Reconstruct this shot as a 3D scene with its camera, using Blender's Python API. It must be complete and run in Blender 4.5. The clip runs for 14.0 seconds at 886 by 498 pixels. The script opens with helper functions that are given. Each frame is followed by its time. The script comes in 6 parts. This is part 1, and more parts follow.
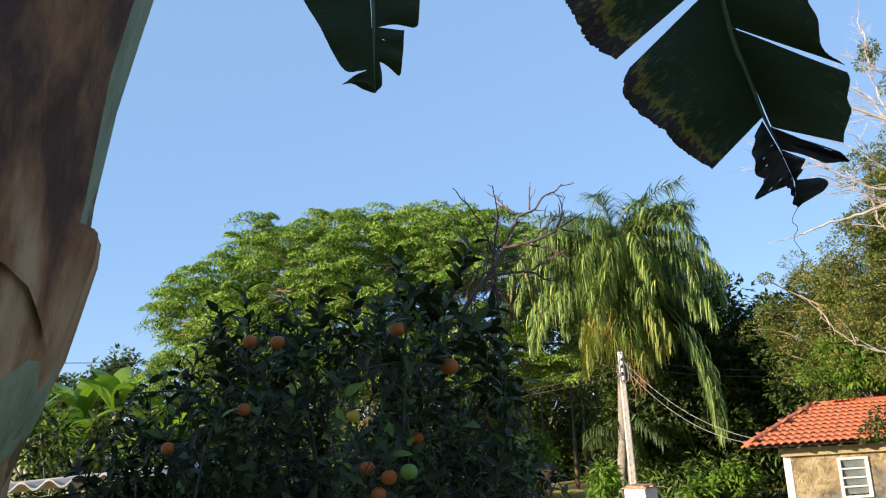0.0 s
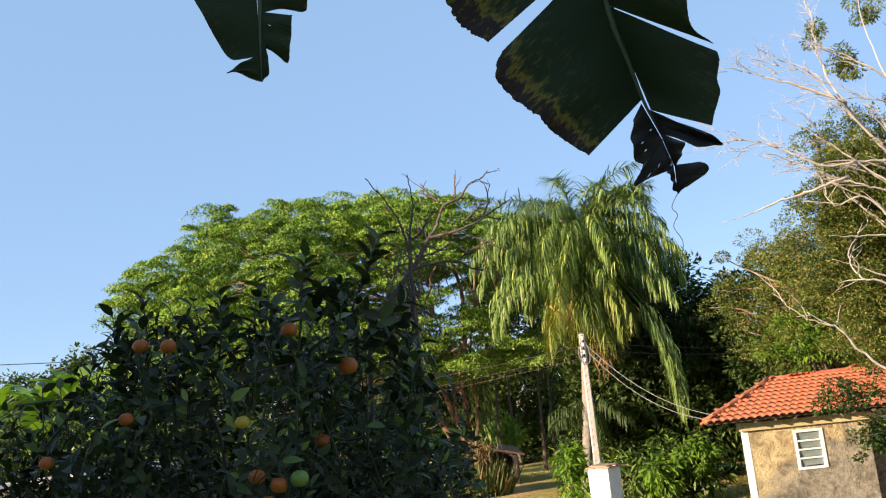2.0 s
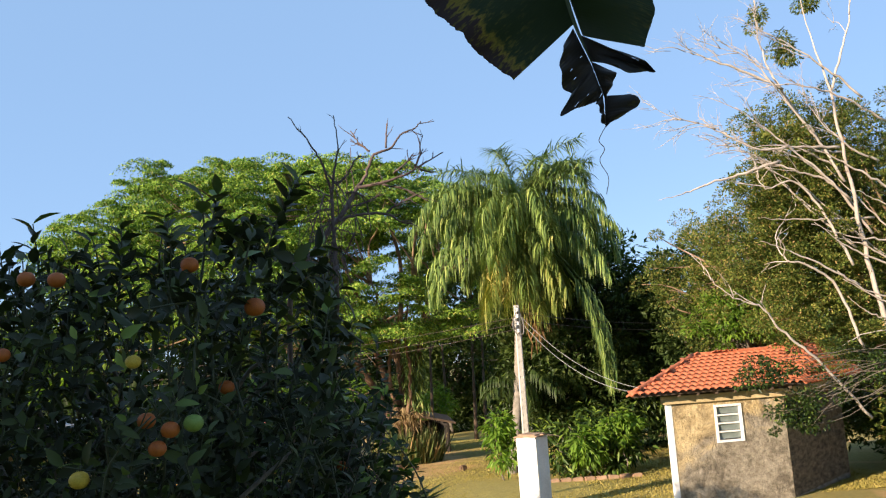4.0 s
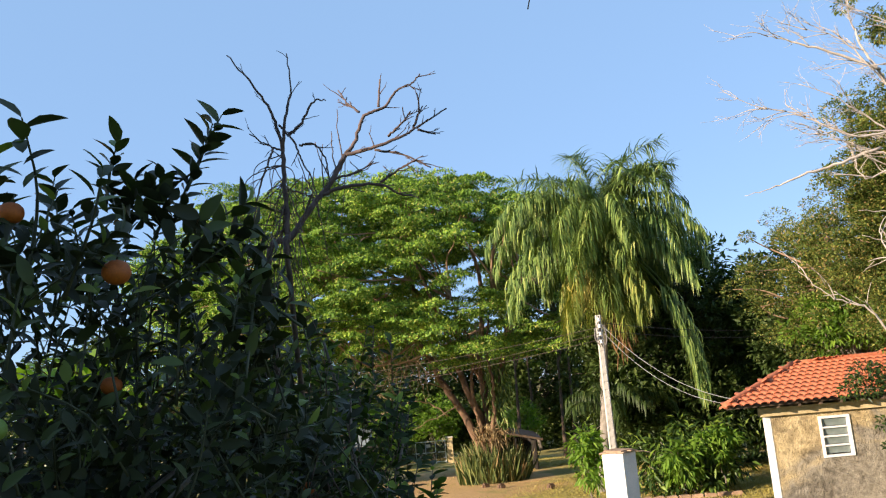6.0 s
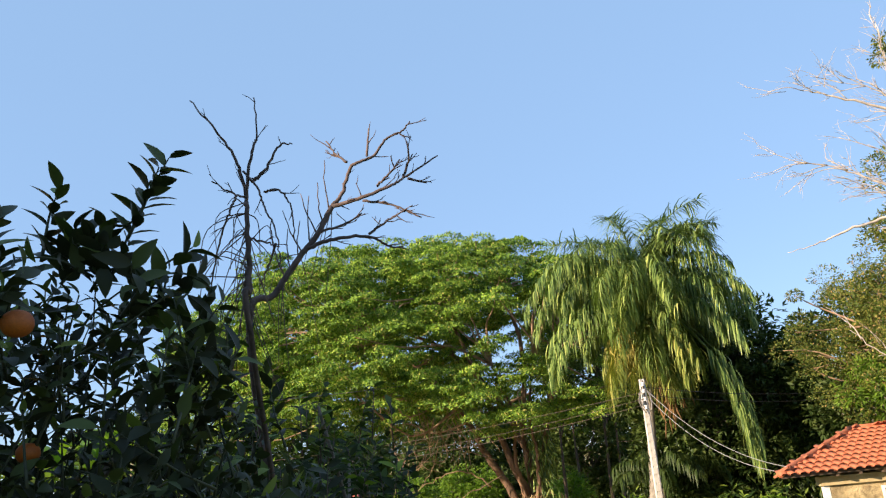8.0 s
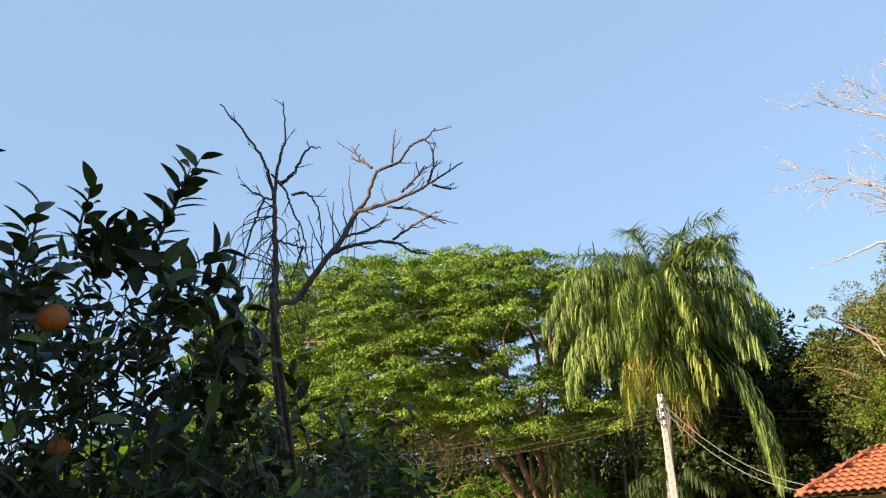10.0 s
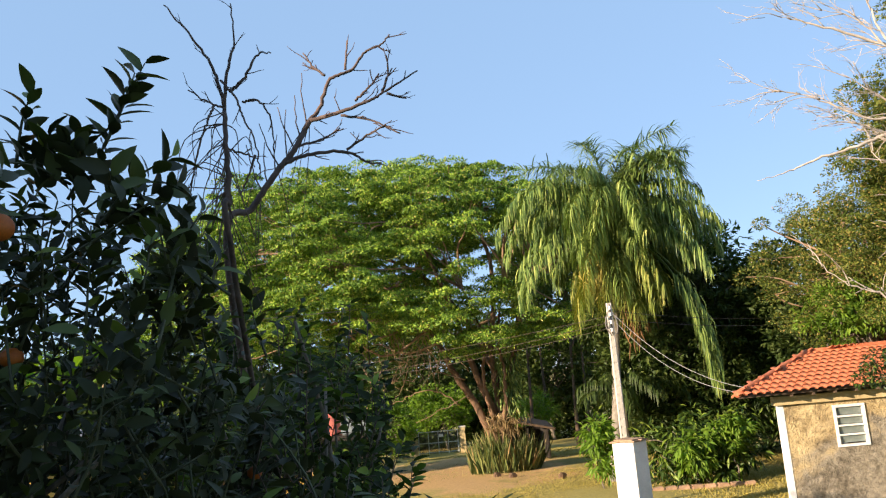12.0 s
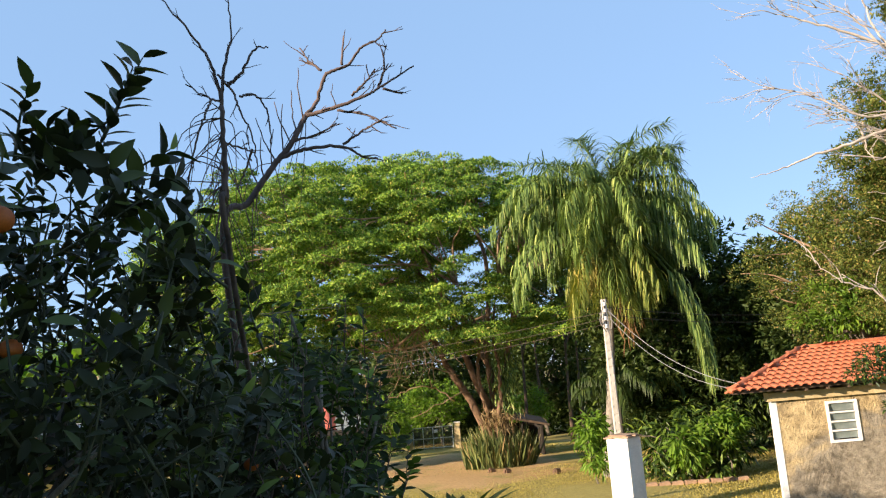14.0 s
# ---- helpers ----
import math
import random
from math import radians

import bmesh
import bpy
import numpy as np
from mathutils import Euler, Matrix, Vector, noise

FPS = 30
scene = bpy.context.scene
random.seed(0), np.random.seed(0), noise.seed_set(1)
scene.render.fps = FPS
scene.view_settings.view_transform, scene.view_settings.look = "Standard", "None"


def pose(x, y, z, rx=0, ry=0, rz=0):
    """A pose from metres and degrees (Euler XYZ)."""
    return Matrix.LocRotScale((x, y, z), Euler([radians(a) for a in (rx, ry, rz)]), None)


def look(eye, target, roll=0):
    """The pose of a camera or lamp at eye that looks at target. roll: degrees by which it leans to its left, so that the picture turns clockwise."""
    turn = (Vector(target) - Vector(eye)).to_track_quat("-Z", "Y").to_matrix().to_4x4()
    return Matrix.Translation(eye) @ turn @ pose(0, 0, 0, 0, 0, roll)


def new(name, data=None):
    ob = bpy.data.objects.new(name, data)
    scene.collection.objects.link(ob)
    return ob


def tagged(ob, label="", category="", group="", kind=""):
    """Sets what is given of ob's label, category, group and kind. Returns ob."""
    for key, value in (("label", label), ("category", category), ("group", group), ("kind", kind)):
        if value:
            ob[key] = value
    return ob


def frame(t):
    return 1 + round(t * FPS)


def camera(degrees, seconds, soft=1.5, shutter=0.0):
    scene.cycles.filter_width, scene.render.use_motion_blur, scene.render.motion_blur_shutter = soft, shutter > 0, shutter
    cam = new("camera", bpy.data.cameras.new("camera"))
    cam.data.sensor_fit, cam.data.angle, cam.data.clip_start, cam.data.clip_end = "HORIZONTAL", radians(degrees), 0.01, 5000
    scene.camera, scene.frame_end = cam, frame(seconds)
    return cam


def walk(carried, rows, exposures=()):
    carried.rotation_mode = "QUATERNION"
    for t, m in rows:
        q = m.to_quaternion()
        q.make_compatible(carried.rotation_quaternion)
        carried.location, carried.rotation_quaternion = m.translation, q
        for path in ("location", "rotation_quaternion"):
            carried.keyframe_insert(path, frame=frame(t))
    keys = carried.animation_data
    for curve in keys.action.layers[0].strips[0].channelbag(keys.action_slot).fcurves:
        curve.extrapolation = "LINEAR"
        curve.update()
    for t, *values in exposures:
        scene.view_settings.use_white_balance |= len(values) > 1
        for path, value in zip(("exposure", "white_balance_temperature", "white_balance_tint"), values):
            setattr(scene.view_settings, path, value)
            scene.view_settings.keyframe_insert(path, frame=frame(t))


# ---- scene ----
cam = camera(60.2, 14.0, soft=1.2)
PATH = [
    (0, (-7.533, -16.657, 3.627), (-7.474, -14.702, 4.044), -3.3),
    (0.5, (-7.388, -16.597, 3.633), (-7.248, -14.644, 4.04), -3.4),
    (1, (-7.343, -16.591, 3.65), (-7.175, -14.639, 4.053), -5.5),
    (1.5, (-7.351, -16.594, 3.647), (-7.196, -14.638, 4.033), -5.7),
    (2, (-7.357, -16.593, 3.646), (-7.212, -14.634, 4.022), -5.4),
    (2.5, (-7.353, -16.601, 3.646), (-7.19, -14.64, 4.004), -5.0),
    (3, (-7.351, -16.604, 3.639), (-7.083, -14.648, 3.956), -4.3),
    (3.2, (-7.35, -16.603, 3.628), (-7.04, -14.65, 3.925), -4.0),
    (5.3, (-7.134, -16.128, 3.549), (-6.957, -14.157, 3.837), -3.2),
    (5.5, (-7.103, -16.088, 3.539), (-6.968, -14.118, 3.857), -3.7),
    (6, (-6.976, -15.974, 3.512), (-6.9, -14.006, 3.858), -4.8),
    (6.5, (-6.926, -15.865, 3.491), (-6.838, -13.895, 3.823), -5.4),
    (7, (-6.874, -15.826, 3.472), (-6.815, -13.855, 3.809), -5.8),
    (7.5, (-6.825, -15.814, 3.468), (-6.83, -13.858, 3.886), -5.8),
    (8, (-6.816, -15.81, 3.49), (-6.836, -13.88, 4.014), -5.3),
    (8.2, (-6.817, -15.809, 3.489), (-6.846, -13.886, 4.04), -5.3),
    (10.3, (-6.846, -15.811, 3.474), (-6.928, -13.892, 4.031), -3.6),
    (10.5, (-6.851, -15.815, 3.475), (-6.941, -13.889, 4.008), -2.9),
    (11, (-6.849, -15.814, 3.472), (-6.895, -13.867, 3.924), -3.5),
    (11.5, (-6.839, -15.819, 3.47), (-6.822, -13.852, 3.83), -4.7),
    (12, (-6.839, -15.812, 3.47), (-6.802, -13.839, 3.794), -4.8),
    (12.5, (-6.844, -15.806, 3.469), (-6.799, -13.831, 3.781), -4.7),
    (13, (-6.848, -15.814, 3.465), (-6.799, -13.839, 3.776), -4.7),
    (13.5, (-6.836, -15.837, 3.456), (-6.787, -13.862, 3.769), -4.6),
    (14, (-6.841, -15.826, 3.463), (-6.792, -13.851, 3.776), -4.7),
]
walk(cam, [(t, look(eye, target, roll)) for t, eye, target, roll in PATH], [(0, 1.12, 6250, 16), (1, 1.24, 6750, 17), (3, 1.21, 6650, 17), (5.5, 1.2, 6450, 17), (8, 1.24, 6650, 17), (11, 1.3, 7100, 17), (12.5, 1.27, 6700, 17), (14, 1.27, 6600, 17)])

# ---- light ----
SUN_AZ, SUN_EL = radians(32), radians(15)
sun_from = Vector((-math.cos(SUN_AZ) * math.cos(SUN_EL), -math.sin(SUN_AZ) * math.cos(SUN_EL), math.sin(SUN_EL)))
world = bpy.data.worlds.new("sky")
scene.world = world
world.use_nodes = True
wn = world.node_tree
sky = wn.nodes.new("ShaderNodeTexSky")
sky.sky_type, sky.sun_disc = "NISHITA", False
sky.sun_elevation = SUN_EL
sky.sun_rotation = math.atan2(sun_from.x, sun_from.y)
sky.altitude, sky.air_density, sky.dust_density, sky.ozone_density = 1500, 1.0, 0.1, 2.0
even = wn.nodes.new("ShaderNodeMix")
even.data_type = "RGBA"
even.inputs[0].default_value = 0.82
even.inputs[7].default_value = (0.94, 1.61, 2.47, 1)
wn.links.new(sky.outputs[0], even.inputs[6])
wn.links.new(even.outputs[2], wn.nodes["Background"].inputs[0])
wn.nodes["Background"].inputs[1].default_value = 0.15
sun = new("sun", bpy.data.lights.new("sun", "SUN"))
sun.data.energy, sun.data.angle, sun.data.color = 4.7, radians(0.53), (1.0, 0.83, 0.6)
sun.matrix_world = look(Vector((0, 0, 30)) + sun_from * 20, (0, 0, 30))

# ---- materials ----


def nodes_of(name):
    m = bpy.data.materials.new(name)
    m.use_nodes = True
    t = m.node_tree
    return m, t, t.nodes["Principled BSDF"], t.nodes["Material Output"]


def ramp(t, fac, stops):
    r = t.nodes.new("ShaderNodeValToRGB")
    while len(r.color_ramp.elements) < len(stops):
        r.color_ramp.elements.new(0.5)
    for e, (p, c) in zip(r.color_ramp.elements, stops):
        e.position, e.color = p, (*c, 1)
    t.links.new(fac, r.inputs[0])
    return r.outputs[0]


def noise_of(t, scale, detail=6, rough=0.6, coords="Object", stretch=(1, 1, 1), warp=0.0):
    c, m, n = t.nodes.new("ShaderNodeTexCoord"), t.nodes.new("ShaderNodeMapping"), t.nodes.new("ShaderNodeTexNoise")
    m.inputs["Scale"].default_value = stretch
    n.inputs["Scale"].default_value, n.inputs["Detail"].default_value, n.inputs["Roughness"].default_value = scale, detail, rough
    n.inputs["Distortion"].default_value = warp
    t.links.new(c.outputs[coords], m.inputs[0])
    t.links.new(m.outputs[0], n.inputs["Vector"])
    return n.outputs["Fac"]


def mix(t, fac, a, b, kind="MIX"):
    n = t.nodes.new("ShaderNodeMix")
    n.data_type, n.blend_type = "RGBA", kind
    for socket, v in ((n.inputs[0], fac), (n.inputs[6], a), (n.inputs[7], b)):
        if isinstance(v, (int, float)):
            socket.default_value = v
        elif isinstance(v, tuple):
            socket.default_value = (*v, 1)
        else:
            t.links.new(v, socket)
    return n.outputs[2]


def bump_to(t, bsdf, height, strength=0.4, distance=0.02):
    b = t.nodes.new("ShaderNodeBump")
    b.inputs["Strength"].default_value, b.inputs["Distance"].default_value = strength, distance
    t.links.new(height, b.inputs["Height"])
    t.links.new(b.outputs[0], bsdf.inputs["Normal"])


def rough_mat(name, stops, scale=3.0, fine=40.0, rough=0.85, bump=0.4, distance=0.01, stretch=(1, 1, 1), coords="Object", island=0.0, metal=0.0):
    """A matt surface: a large-scale colour ramp, a fine grain over it, and relief."""
    m, t, b, o = nodes_of(name)
    big = noise_of(t, scale, 8, 0.62, coords, stretch, 0.3)
    small = noise_of(t, fine, 5, 0.7, coords, stretch)
    col = ramp(t, big, stops)
    grain = ramp(t, small, ((0.25, (0.62, 0.62, 0.62)), (0.75, (1.2, 1.2, 1.2))))
    col = mix(t, 0.8, col, grain, "MULTIPLY")
    if island:
        g = t.nodes.new("ShaderNodeNewGeometry")
        v = ramp(t, g.outputs["Random Per Island"], ((0, (1 - island,) * 3), (1, (1 + island,) * 3)))
        col = mix(t, 1.0, col, v, "MULTIPLY")
    t.links.new(col, b.inputs["Base Color"])
    b.inputs["Roughness"].default_value, b.inputs["Metallic"].default_value = rough, metal
    mh = t.nodes.new("ShaderNodeMath")
    mh.operation = "ADD"
    t.links.new(big, mh.inputs[0])
    t.links.new(small, mh.inputs[1])
    bump_to(t, b, mh.outputs[0], bump, distance)
    return m


def leaf_mat(name, stops, through_col, rough=0.45, share=0.4, patch=0.6, spec=0.25):
    """Leaves: each its own tone, patches of tone over the crown, and light let through."""
    m, t, b, o = nodes_of(name)
    g = t.nodes.new("ShaderNodeNewGeometry")
    col = ramp(t, g.outputs["Random Per Island"], stops)
    big = ramp(t, noise_of(t, patch, 3, 0.6), ((0.3, (0.72, 0.75, 0.7)), (0.7, (1.2, 1.15, 1.1))))
    col = mix(t, 1.0, col, big, "MULTIPLY")
    t.links.new(col, b.inputs["Base Color"])
    b.inputs["Roughness"].default_value = rough
    b.inputs["Specular IOR Level"].default_value = spec
    tr = t.nodes.new("ShaderNodeBsdfTranslucent")
    t.links.new(mix(t, 1.0, col, through_col, "MULTIPLY"), tr.inputs[0])
    ms = t.nodes.new("ShaderNodeMixShader")
    ms.inputs[0].default_value = share
    t.links.new(b.outputs[0], ms.inputs[1])
    t.links.new(tr.outputs[0], ms.inputs[2])
    t.links.new(ms.outputs[0], o.inputs[0])
    return m


def plain_mat(name, col, rough=0.6, metal=0.0, var=0.12, scale=12.0):
    lo, hi = tuple(c * (1 - var) for c in col), tuple(c * (1 + var) for c in col)
    return rough_mat(name, ((0.3, lo), (0.7, hi)), scale, scale * 8, rough, 0.15, 0.004, metal=metal)


M_RAIN = leaf_mat("rain_tree_leaf", ((0, (0.04, 0.1, 0.014)), (0.5, (0.135, 0.26, 0.032)), (0.9, (0.3, 0.45, 0.05)), (1, (0.46, 0.4, 0.12))), (1.3, 1.4, 0.6), 0.5, 0.16, 0.9)
M_PALM = leaf_mat("palm_leaf", ((0, (0.05, 0.1, 0.03)), (0.6, (0.18, 0.27, 0.07)), (0.9, (0.35, 0.43, 0.12)), (1, (0.52, 0.54, 0.18))), (1.3, 1.5, 0.7), 0.42, 0.14, 0.6)
M_PALM_OLD = leaf_mat("old_palm_leaf", ((0, (0.14, 0.21, 0.05)), (0.7, (0.31, 0.36, 0.09)), (1, (0.52, 0.46, 0.14))), (1.2, 1.2, 0.6), 0.5, 0.3, 0.8)
M_FLOWER = leaf_mat("palm_flower", ((0, (0.42, 0.36, 0.09)), (1, (0.58, 0.5, 0.15))), (1.1, 1, 0.6), 0.6, 0.3, 2)
# Dark citrus green; the few brightest leaves are painted sun flecks.
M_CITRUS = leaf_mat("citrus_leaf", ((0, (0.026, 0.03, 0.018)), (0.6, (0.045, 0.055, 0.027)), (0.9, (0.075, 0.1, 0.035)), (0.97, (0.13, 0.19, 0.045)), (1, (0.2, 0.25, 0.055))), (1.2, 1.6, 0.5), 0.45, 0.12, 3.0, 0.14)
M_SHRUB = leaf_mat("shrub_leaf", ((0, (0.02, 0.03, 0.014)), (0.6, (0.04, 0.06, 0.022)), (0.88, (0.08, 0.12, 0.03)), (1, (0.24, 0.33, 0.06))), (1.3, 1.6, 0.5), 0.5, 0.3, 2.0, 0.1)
# Mango green with deep shade in its dark tones, lit leaves in its brightest.
M_MANGO = leaf_mat("shaded_mango_leaf", ((0, (0.012, 0.026, 0.007)), (0.5, (0.026, 0.05, 0.012)), (0.88, (0.055, 0.095, 0.02)), (1, (0.18, 0.26, 0.045))), (1.2, 1.4, 0.5), 0.4, 0.2, 0.7)
# Lighter mango bush green; highlights are painted into the brightest leaves.
M_BUSH = leaf_mat("bush_leaf", ((0, (0.018, 0.04, 0.01)), (0.5, (0.05, 0.095, 0.02)), (0.8, (0.11, 0.18, 0.03)), (1, (0.26, 0.36, 0.06))), (1.2, 1.4, 0.5), 0.4, 0.25, 1.2)
M_BRIGHT = leaf_mat("young_leaf", ((0, (0.1, 0.2, 0.03)), (1, (0.2, 0.32, 0.04))), (1.3, 1.5, 0.6), 0.45, 0.38, 0.8)
M_OLIVE = leaf_mat("olive_leaf", ((0, (0.045, 0.085, 0.018)), (0.5, (0.115, 0.16, 0.03)), (0.88, (0.24, 0.245, 0.055)), (1, (0.42, 0.27, 0.12))), (1.2, 1.3, 0.6), 0.6, 0.2, 0.7, 0.25)
M_DARKTREE = leaf_mat("far_tree_leaf", ((0, (0.035, 0.065, 0.018)), (0.7, (0.07, 0.11, 0.03)), (1, (0.13, 0.17, 0.05))), (1.2, 1.4, 0.6), 0.5, 0.3, 0.3)
M_PINE = leaf_mat("pale_tree_leaf", ((0, (0.12, 0.16, 0.06)), (1, (0.22, 0.25, 0.1))), (1.1, 1.2, 0.7), 0.6, 0.3, 0.5)
# Bright banana green for the grove, sunlight included in the tone.
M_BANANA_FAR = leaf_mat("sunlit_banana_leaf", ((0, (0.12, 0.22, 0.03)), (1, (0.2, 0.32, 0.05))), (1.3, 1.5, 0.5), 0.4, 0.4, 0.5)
M_SWORD = leaf_mat("sword_leaf", ((0, (0.05, 0.08, 0.025)), (0.6, (0.13, 0.17, 0.055)), (0.88, (0.28, 0.29, 0.11)), (1, (0.3, 0.2, 0.1))), (1, 1.1, 0.6), 0.45, 0.15, 2)
M_DRY = leaf_mat("dry_leaf", ((0, (0.16, 0.09, 0.04)), (1, (0.32, 0.2, 0.1))), (1, 0.9, 0.7), 0.7, 0.25, 2)
M_STRAW = leaf_mat("straw_leaf", ((0, (0.17, 0.12, 0.06)), (1, (0.4, 0.31, 0.17))), (1, 0.9, 0.7), 0.7, 0.25, 2)
M_GRASS = leaf_mat("grass_blade", ((0, (0.28, 0.25, 0.06)), (0.6, (0.4, 0.34, 0.09)), (1, (0.5, 0.4, 0.15))), (1.1, 1.1, 0.6), 0.6, 0.25, 1.2)
M_BARK = rough_mat("brown_bark", ((0.35, (0.08, 0.048, 0.03)), (0.65, (0.25, 0.15, 0.085))), 2.0, 18.0, 0.9, 0.8, 0.03, (1, 1, 0.25))
M_BARK_GREY = rough_mat("grey_bark", ((0.3, (0.1, 0.085, 0.065)), (0.7, (0.24, 0.2, 0.16))), 3.0, 24.0, 0.9, 0.7, 0.02, (1, 1, 0.3))
M_BARK_PALE = rough_mat("pale_bark", ((0.3, (0.34, 0.28, 0.235)), (0.7, (0.58, 0.51, 0.44))), 4.0, 30.0, 0.85, 0.5, 0.01, (1, 1, 0.3))
M_BARK_TAN = rough_mat("tan_bark", ((0.3, (0.2, 0.12, 0.07)), (0.7, (0.42, 0.29, 0.18))), 4.0, 30.0, 0.88, 0.5, 0.01, (1, 1, 0.3))
# Near-black wood: the colour carries shade that the lighting doesn't give.
M_SHED = rough_mat("shade_dark_wood", ((0.3, (0.012, 0.01, 0.008)), (0.7, (0.035, 0.027, 0.02))), 4.0, 40.0, 0.9, 0.4, 0.004)
M_GREENTWIG = rough_mat("green_twig", ((0.3, (0.03, 0.04, 0.015)), (0.7, (0.07, 0.075, 0.035))), 20.0, 90.0, 0.7, 0.2, 0.002)
M_TWIG = rough_mat("dead_twig", ((0.3, (0.05, 0.035, 0.03)), (0.7, (0.16, 0.11, 0.09))), 14.0, 80.0, 0.85, 0.5, 0.003)
M_TWIG_PALE = rough_mat("pale_dead_twig", ((0.3, (0.06, 0.042, 0.036)), (0.7, (0.16, 0.11, 0.095))), 14.0, 80.0, 0.85, 0.5, 0.003)
M_PALM_TRUNK = rough_mat("palm_trunk", ((0.3, (0.16, 0.14, 0.11)), (0.7, (0.34, 0.3, 0.25))), 5.0, 30.0, 0.9, 0.6, 0.01)
M_CONCRETE = rough_mat("concrete", ((0.3, (0.42, 0.39, 0.34)), (0.7, (0.6, 0.57, 0.5))), 3.0, 60.0, 0.85, 0.3, 0.004)
M_WHITE = rough_mat("whitewash", ((0.25, (0.68, 0.67, 0.64)), (0.6, (0.82, 0.81, 0.79))), 2.5, 50.0, 0.8, 0.25, 0.004)
M_TILE = rough_mat("clay_tile", ((0.25, (0.36, 0.1, 0.045)), (0.55, (0.52, 0.16, 0.07)), (0.8, (0.6, 0.22, 0.11))), 6.0, 60.0, 0.8, 0.3, 0.004)
M_FRAME = plain_mat("white_window_paint", (0.8, 0.8, 0.78), 0.5)
M_WIRE = plain_mat("wire", (0.16, 0.15, 0.14), 0.5)
M_WIRE_PALE = plain_mat("pale_cable", (0.3, 0.3, 0.3), 0.5)
M_IRON = plain_mat("dark_iron", (0.06, 0.06, 0.06), 0.5, 0.6)
M_GATE = plain_mat("galvanised_gate", (0.5, 0.55, 0.54), 0.5, 0.1)
M_CERAMIC = plain_mat("insulator", (0.75, 0.74, 0.72), 0.25)
M_YELLOW = rough_mat("ochre_wall", ((0.3, (0.5, 0.3, 0.06)), (0.7, (0.68, 0.44, 0.1))), 2.0, 40.0, 0.85, 0.3, 0.005)
M_FIBRE = rough_mat("fibre_cement", ((0.3, (0.33, 0.31, 0.29)), (0.7, (0.5, 0.48, 0.45))), 3.0, 40.0, 0.9, 0.3, 0.004)
M_DARKWOOD = rough_mat("dark_wood", ((0.3, (0.05, 0.035, 0.025)), (0.7, (0.12, 0.08, 0.05))), 4.0, 40.0, 0.85, 0.4, 0.004)
M_BEIGE = rough_mat("cornice_render", ((0.3, (0.42, 0.32, 0.16)), (0.7, (0.6, 0.48, 0.27))), 4.0, 50.0, 0.9, 0.4, 0.006)
M_PLAIN_WALL = rough_mat("cream_plaster", ((0.3, (0.5, 0.46, 0.38)), (0.7, (0.62, 0.58, 0.5))), 1.5, 40.0, 0.9, 0.3, 0.005)
M_STONE = rough_mat("kerb_stone", ((0.3, (0.3, 0.18, 0.11)), (0.7, (0.5, 0.34, 0.22))), 5.0, 40.0, 0.9, 0.6, 0.01)
M_BLUEGREY = plain_mat("blue_grey_plastic", (0.2, 0.24, 0.25), 0.5)
M_RED = plain_mat("faded_red_cloth", (0.5, 0.13, 0.09), 0.8)


